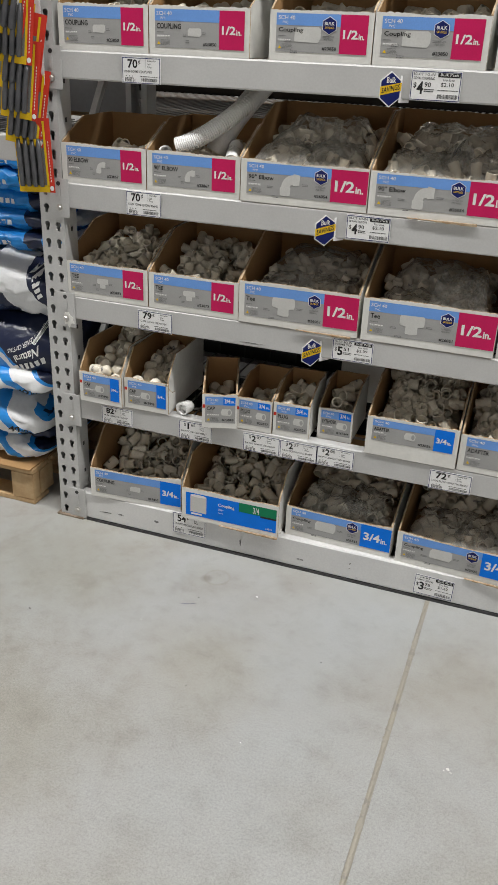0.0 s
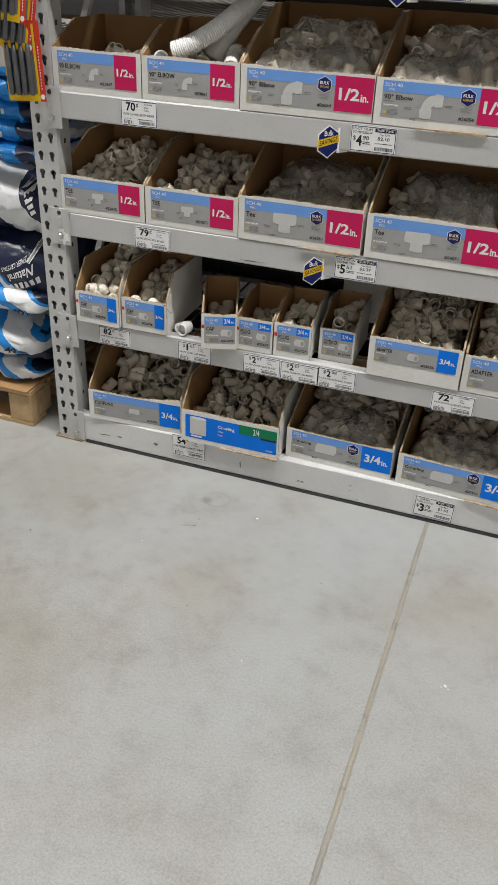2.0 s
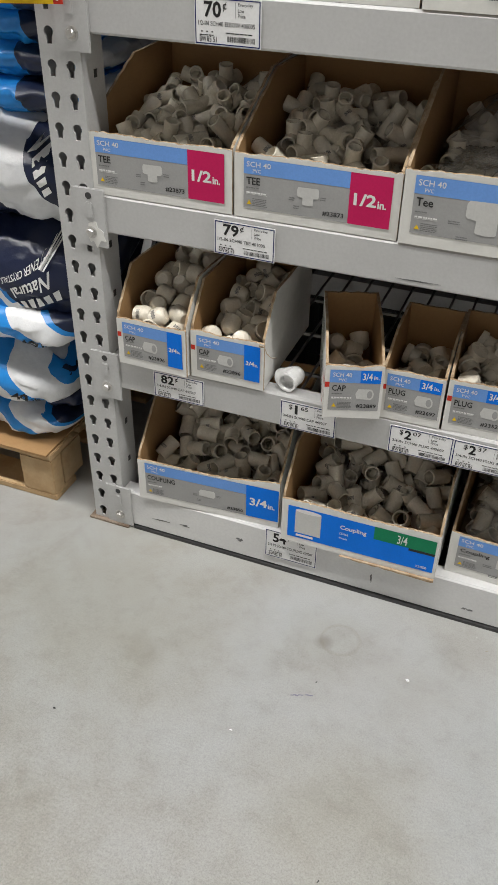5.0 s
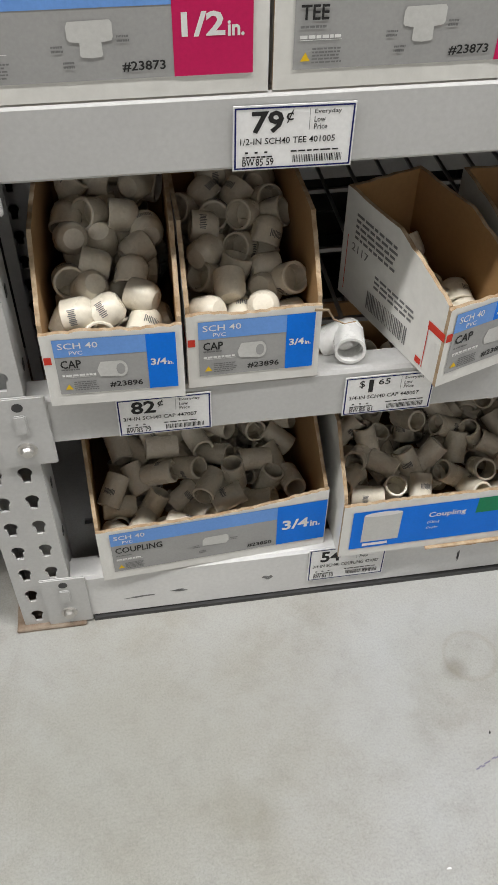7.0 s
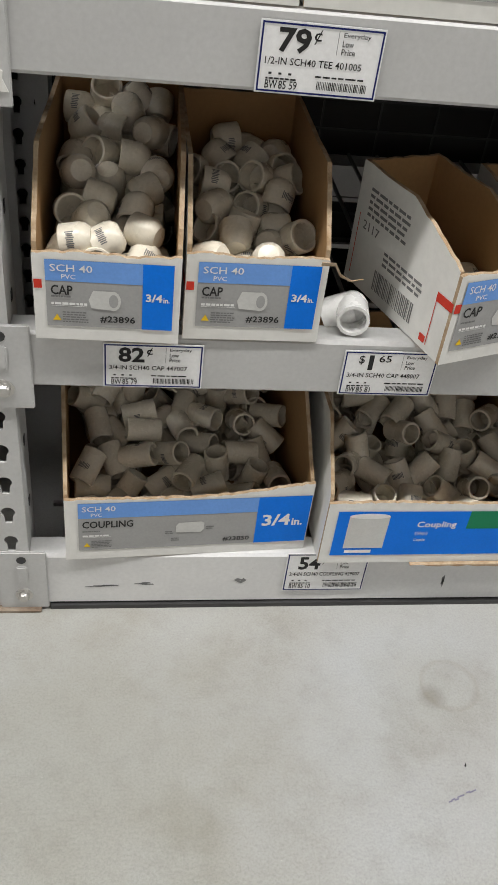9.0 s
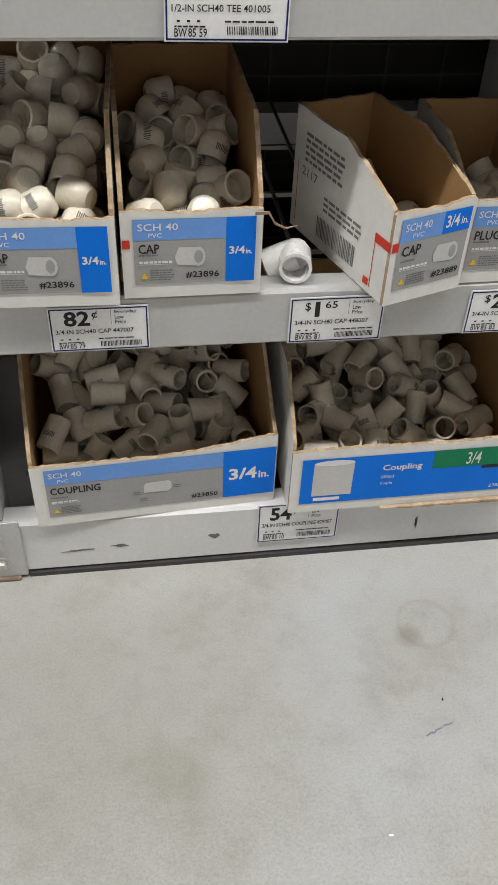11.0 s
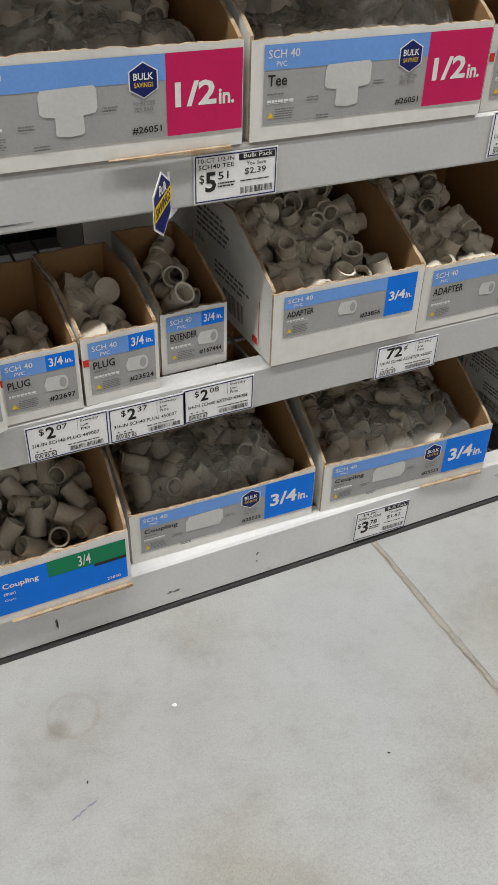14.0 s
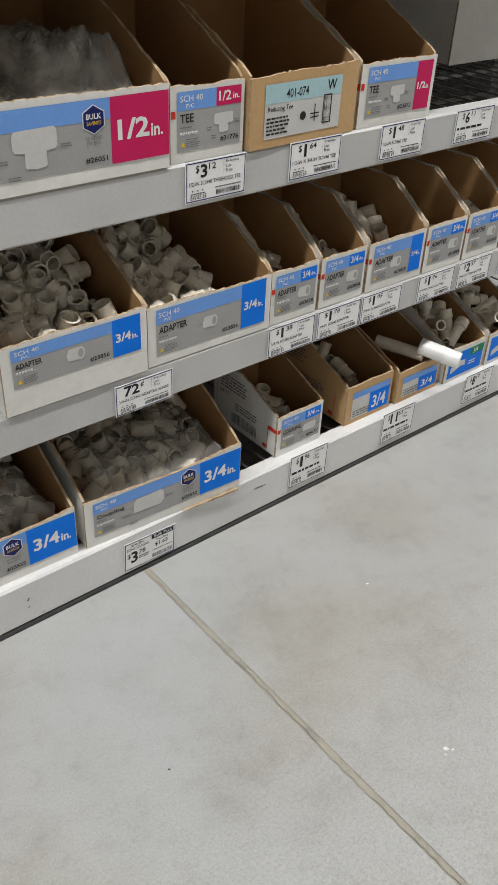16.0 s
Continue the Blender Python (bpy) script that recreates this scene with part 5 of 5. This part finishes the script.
tagged(new("cardboard_sheet", block("cardboard_sheet", (-1.25, 0.0, 0.1365, -0.12, 0.58, 0.142), KRAFT)), "thin brown cardboard sheet on a pallet", "cardboard")


def bag_print(style, a, c):
    """Wrinkled film printed in slanting bands; a and c: half the bag's length and height."""
    lean, stops = {"blue": (0.20, [(0, WHITE_FILM), (0.56, BLUE_FILM), (0.70, WHITE_FILM), (0.92, BLUE_FILM), (0.96, NAVY_FILM)]),
                   "navy": (0.25, [(0, WHITE_FILM), (0.30, BLUE_FILM), (0.46, WHITE_FILM), (0.52, BLUE_FILM), (0.56, NAVY_FILM)]),
                   "panel": (0.16, [(0, NAVY_FILM), (0.46, WHITE_FILM), (0.80, NAVY_FILM), (1.0, WHITE_FILM)]),
                   "roll": (0.06, [(0, BLUE_FILM), (0.52, NAVY_FILM), (0.74, BLUE_FILM), (0.97, WHITE_FILM)])}[style]
    m, nt, b = nodes_of("printed_bag_film")
    tc, sep = nt.nodes.new("ShaderNodeTexCoord"), nt.nodes.new("ShaderNodeSeparateXYZ")
    nt.links.new(tc.outputs["Object"], sep.inputs[0])

    def times_add(value, k, plus):
        q = nt.nodes.new("ShaderNodeMath")
        q.operation = "MULTIPLY_ADD"
        nt.links.new(value, q.inputs[0])
        q.inputs[1].default_value = k
        if isinstance(plus, float):
            q.inputs[2].default_value = plus
        else:
            nt.links.new(plus, q.inputs[2])
        return q.outputs[0]
    wave = noise_node(nt, 5.0, 1.0)
    q = times_add(sep.outputs[0], 1 / a, times_add(sep.outputs[2], lean / c, times_add(wave.outputs[0], 0.14, -0.07)))
    r = ramp(nt, q, stops)
    r.color_ramp.interpolation = "CONSTANT"
    fine = noise_node(nt, 70.0, 4.0)
    col = mixed(nt, r.outputs[0], ramp(nt, fine.outputs[0], [(0.3, (0.86, 0.86, 0.87)), (0.7, (1, 1, 1))]).outputs[0], 0.7, "MULTIPLY")
    nt.links.new(col, b.inputs["Base Color"])
    b.inputs["Roughness"].default_value = 0.3
    bumped(nt, b, fine.outputs[0], 0.35, 0.003)
    return m


def salt_bag(x0, x1, y0, y1, z0, z1, seed, style="blue", droop=0.0, tilt=0.0):
    """A filled poly bag: a flattened pillow with wrinkles, printed in bands."""
    nu, nv = 210, 60
    cx, cy, cz = (x0 + x1) / 2, (y0 + y1) / 2, (z0 + z1) / 2
    a, b, c = (x1 - x0) / 2, (y1 - y0) / 2, (z1 - z0) / 2
    vs, fs = [], []
    # even steps along the rounded outline
    fine = [2 * math.pi * q / 2400 for q in range(2401)]
    outline = [(a * math.copysign(abs(math.cos(q)) ** 0.35, math.cos(q)), b * math.copysign(abs(math.sin(q)) ** 0.35, math.sin(q))) for q in fine]
    run = np.concatenate(([0], np.cumsum([math.dist(p, q) for p, q in zip(outline, outline[1:])])))
    turns = np.interp(np.arange(nu) / nu * run[-1], run, fine)
    for i in range(nv + 1):
        ph = -math.pi / 2 + math.pi * i / nv
        for k in range(nu):
            th = turns[k]
            ct, st = math.cos(th), math.sin(th)
            ex, ey = (abs(ct) ** 0.35) * (1 if ct > 0 else -1), (abs(st) ** 0.35) * (1 if st > 0 else -1)
            r = abs(math.cos(ph)) ** 0.5
            p = Vector((a * ex * r, b * ey * r, c * (abs(math.sin(ph)) ** 0.8) * (1 if ph > 0 else -1)))
            q = Vector((p.x * 8 + seed, p.y * 8, p.z * 12 + seed * 3))
            wob = 0.016 * noise.noise(q * 0.7) + 0.010 * (1 - 2 * abs(noise.noise(q * 1.6))) + 0.005 * (1 - 2 * abs(noise.noise(q * 4.2)))
            p += Vector((0.5 * wob, wob, wob * 0.7))
            p.z -= droop * max(0, p.x / a) ** 2 * c
            vs.append(p)
    for i in range(nv):
        for k in range(nu):
            l = (k + 1) % nu
            fs.append((i * nu + k, i * nu + l, (i + 1) * nu + l, (i + 1) * nu + k))
    me = mesh_of("film", vs, fs, [bag_print(style, a, c)], None, True)
    t = thing("salt_bag", "plump white and blue plastic salt bag in a stack", "salt bag", pose(cx, cy, cz, tilt, 0, 0), "stacked salt bags")
    child("film", me, t)
    tree = BVHTree.FromPolygons([tuple(v) for v in vs], fs)

    def laid(data):
        """Print laid on the bulging front."""
        v, f = data
        out = []
        for p in v:
            hit = tree.ray_cast(Vector((p[0], -b - 0.2, p[2])), Vector((0, 1, 0)))[0]
            out.append((p[0], (hit.y if hit else -b * 0.8) - 0.004, p[2]))
        return out, f
    return t, a, b, c, laid


STACK = ((-0.75, -0.10, 0.02, 0.5, 0.143, 0.235, 0, "blue", 0.3), (-0.78, -0.06, 0.06, 0.55, 0.21, 0.30, 0, "navy", 0.2), (-0.74, -0.075, 0.0, 0.52, 0.275, 0.405, 6, "blue", 0.6),
         (-0.72, -0.045, 0.09, 0.56, 0.37, 0.475, 0, "navy", 0.2), (-0.75, -0.02, -0.005, 0.5, 0.42, 0.53, 6, "blue", 0.2), (-0.74, -0.006, 0.0, 0.5, 0.53, 0.72, 26, "navy", 0.55), (-0.7, -0.02, 0.04, 0.5, 0.70, 0.88, 14, "panel", 0.5))
for i, (x0, x1, y0, y1, za, zb, tilt, style, droop) in enumerate(STACK):
    t, a, b, c, laid = salt_bag(x0, x1, y0, y1, za, zb, i * 1.7, style, droop, tilt)
    if style == "blue" and i:
        print_on(t, "lettering", [laid(words("40", a * 0.62, -c * 0.72, 0.045, 0.03, 0, 0.3, True)), laid(words("lb", a * 0.62 + 0.05, -c * 0.72, 0.018, 0.016, 0, 0.3, True))], DARK_INK, "black lettering")
        print_on(t, "lettering", [laid(words("Natural", a * 0.18, -c * 0.2, 0.11, 0.03, 0, 0.2, True))], WHITE_INK, "white lettering")
    if i in (5, 6):
        def turned(data, cx=a * (0.70 if i == 5 else 0.80), cz=c * (0.45 if i == 5 else 0.3), angle=radians(194 if i == 5 else -62)):
            v, f = data
            return laid(([(cx + p[0] * math.cos(angle) - p[2] * math.sin(angle), p[1], cz + p[0] * math.sin(angle) + p[2] * math.cos(angle)) for p in v], f))
        if i == 5:
            print_on(t, "lettering", [turned(words("Natural", -0.03, 0.006, 0.08, 0.024, 0, 0, True)), turned(words("SOFTENER CRYSTALS", -0.035, -0.016, 0.1, 0.011, 0, 0))], WHITE_INK, "white lettering")
            print_on(t, "name_bar", [turned(flat(-0.045 + 0.019 * k, 0.04, -0.045 + 0.019 * k + 0.012, 0.06, 0)) for k in range(6)], WHITE_INK)
            print_on(t, "lettering", [laid(words("40", a * 0.56, -c * 0.8, 0.04, 0.028, 0, 0.3, True)), laid(words("lb", a * 0.56 + 0.045, -c * 0.8, 0.016, 0.014, 0, 0.3, True))], DARK_INK, "black lettering")
        else:
            print_on(t, "name_bar", [turned(flat(-0.05 + 0.018 * k, -0.008, -0.05 + 0.018 * k + 0.012, 0.008, 0)) for k in range(5)], WHITE_INK)
for i in range(5):
    za = 0.84 + i * 0.064
    t, a, b, c, laid = salt_bag(-0.62, -0.03 - 0.01 * (i % 2), 0.15 + 0.02 * (i % 3), 0.6, za, za + 0.078, 20 + i * 2.3, "roll", 0.1)
    print_on(t, "name_bar", [laid(flat(-0.02 + k * 0.021, -0.008, -0.006 + k * 0.021, 0.008, 0)) for k in range(6)], WHITE_INK)


# ---- hanging strip of carded chisels ----
hang = thing("clip_strip", "hanging strip on the rack post, holding carded tools", "clip strip", pose(0.04, -0.016, 1.95))
child("strip", block("strip", (-0.014, -0.002, -0.72, 0.014, 0.0, 0.0), PAPER), hang)
child("hook", block("hook", (-0.01, 0.0, -0.01, 0.01, 0.0155, 0.0), BOLT), hang)


def tool_card(x, y, z, yaw, tilt, roll=0.0):
    t = thing("tool_card", "yellow and red blister card of four dark chisels", "tool pack", pose(x, y, z, tilt, roll, yaw), "carded tools on the strip")
    w, h = 0.108, 0.2
    child("card", block("card", (-w / 2, 0, 0, w / 2, 0.0012, h), RED_INK), t, "red printed backing card")
    child("yellow_border", mesh_of("yellow_border", *joined([flat(-w / 2, 0.0005, w * 0.36, 0.02, -0.0012), flat(w * 0.3, 0.016, w * 0.36, h * 0.96, -0.0012), flat(-w / 2, 0.016, -w * 0.46, h, -0.0012), flat(-0.02, h, 0.02, h + 0.02, -0.0008)]), [YELLOW_INK]), t)
    child("backing", mesh_of("backing", *flat(-w * 0.46, 0.016, w * 0.3, h * 0.72, -0.0008), [MID_INK]), t)
    for k in range(4):
        cx = -w * 0.36 + k * w * 0.185
        child("chisel", mesh_of("chisel", *lathe([(0, 0.0), (0.006, 0.001), (0.0075, 0.006), (0.0085, 0.045), (0.0075, 0.06), (0.0082, 0.1), (0.005, 0.13), (0, 0.13)], 10, "z", (cx, -0.0095, 0.016)), [TOOL], smooth=True), t, "dark steel chisel")
    child("writing", mesh_of("writing", *joined([flat(w * 0.41, 0.03 + 0.008 * k, w * 0.43, 0.035 + 0.008 * k, -0.0012) for k in range(14)]), [WHITE_INK]), t)
    child("badge", mesh_of("badge", *poly_flat([(w * 0.425 + 0.006 * math.cos(q), 0.012 + 0.007 * math.sin(q)) for q in [2 * math.pi * i / 12 for i in range(12)]], -0.0014), [WHITE_INK]), t)


for k, (x, z) in enumerate(((0.018, 1.092), (-0.008, 1.222), (-0.012, 1.29), (-0.008, 1.36), (-0.012, 1.43), (-0.03, 1.5), (-0.03, 1.57), (-0.02, 1.64))):
    tool_card(x, -0.034 - 0.005 * (k % 3) - 0.006 * k, z, (8, 14, 6, 16, 8, 18, 20, 8)[k], -4 if k else 0, (-2, 9, 6, 10, 5, 12, 9, 6)[k])


# ---- small litter on the floor ----
def flake(name, x, y, size, mat, label, seed, flat_=0.25):
    rng = random.Random(seed)
    bm = bmesh.new()
    bmesh.ops.create_icosphere(bm, subdivisions=1, radius=size)
    for v in bm.verts:
        v.co = Vector((v.co.x * rng.uniform(0.5, 1.3), v.co.y * rng.uniform(0.15, 0.8), max(v.co.z, -size * 0.6) * flat_ * rng.uniform(0.3, 1.0)))
    low = min(v.co.z for v in bm.verts)
    me = bpy.data.meshes.new(name)
    bm.to_mesh(me)
    bm.free()
    me.materials.append(mat)
    ob = new(name, me)
    ob.matrix_world = pose(x, y, -low, 0, 0, rng.uniform(0, 180))
    tagged(ob, label, "litter")


for i, (x, y, s, mt) in enumerate(((1.426, -0.644, 0.006, CARD_WHITE), (1.434, -0.652, 0.004, CARD_WHITE), (1.418, -0.650, 0.003, CARD_WHITE), (0.791, -0.191, 0.006, PAPER), (0.52, -0.42, 0.0035, PAPER), (0.92, -0.06, 0.0035, SEALANT), (0.63, -0.26, 0.003, DARK_INK),
                                  (1.6, -0.3, 0.0035, PAPER), (0.95, -0.75, 0.003, PAPER), (1.05, -0.4, 0.003, DARK_INK), (0.75, -0.62, 0.003, DARK_INK), (0.2, -0.5, 0.004, DARK_INK))):
    flake("paper_scrap" if mt in (PAPER, CARD_WHITE) else "grit", x, y, s, mt, "tiny crumb of litter on the concrete floor", i, 0.3)
scr = []
for k in range(9):
    u, drift = 0.594 + 0.0042 * k, 0.0012 * math.sin(k * 2.3)
    scr.append(prism([(u, -0.308 + 0.0016 * k + drift), (u + 0.0055, -0.3065 + 0.0016 * k + drift), (u + 0.006, -0.3045 + 0.0016 * k + drift), (u + 0.0008, -0.3062 + 0.0016 * k + drift)], lambda a, b, q: (a, b, 0.0003 + q), 0.0004))
scr = joined(scr[:5] + scr[6:])
tagged(new("crayon_mark", mesh_of("crayon_mark", *scr, [ink("purple_crayon", (0.22, 0.21, 0.29))])), "short purple crayon scribble on the floor", "floor mark", kind="structure")
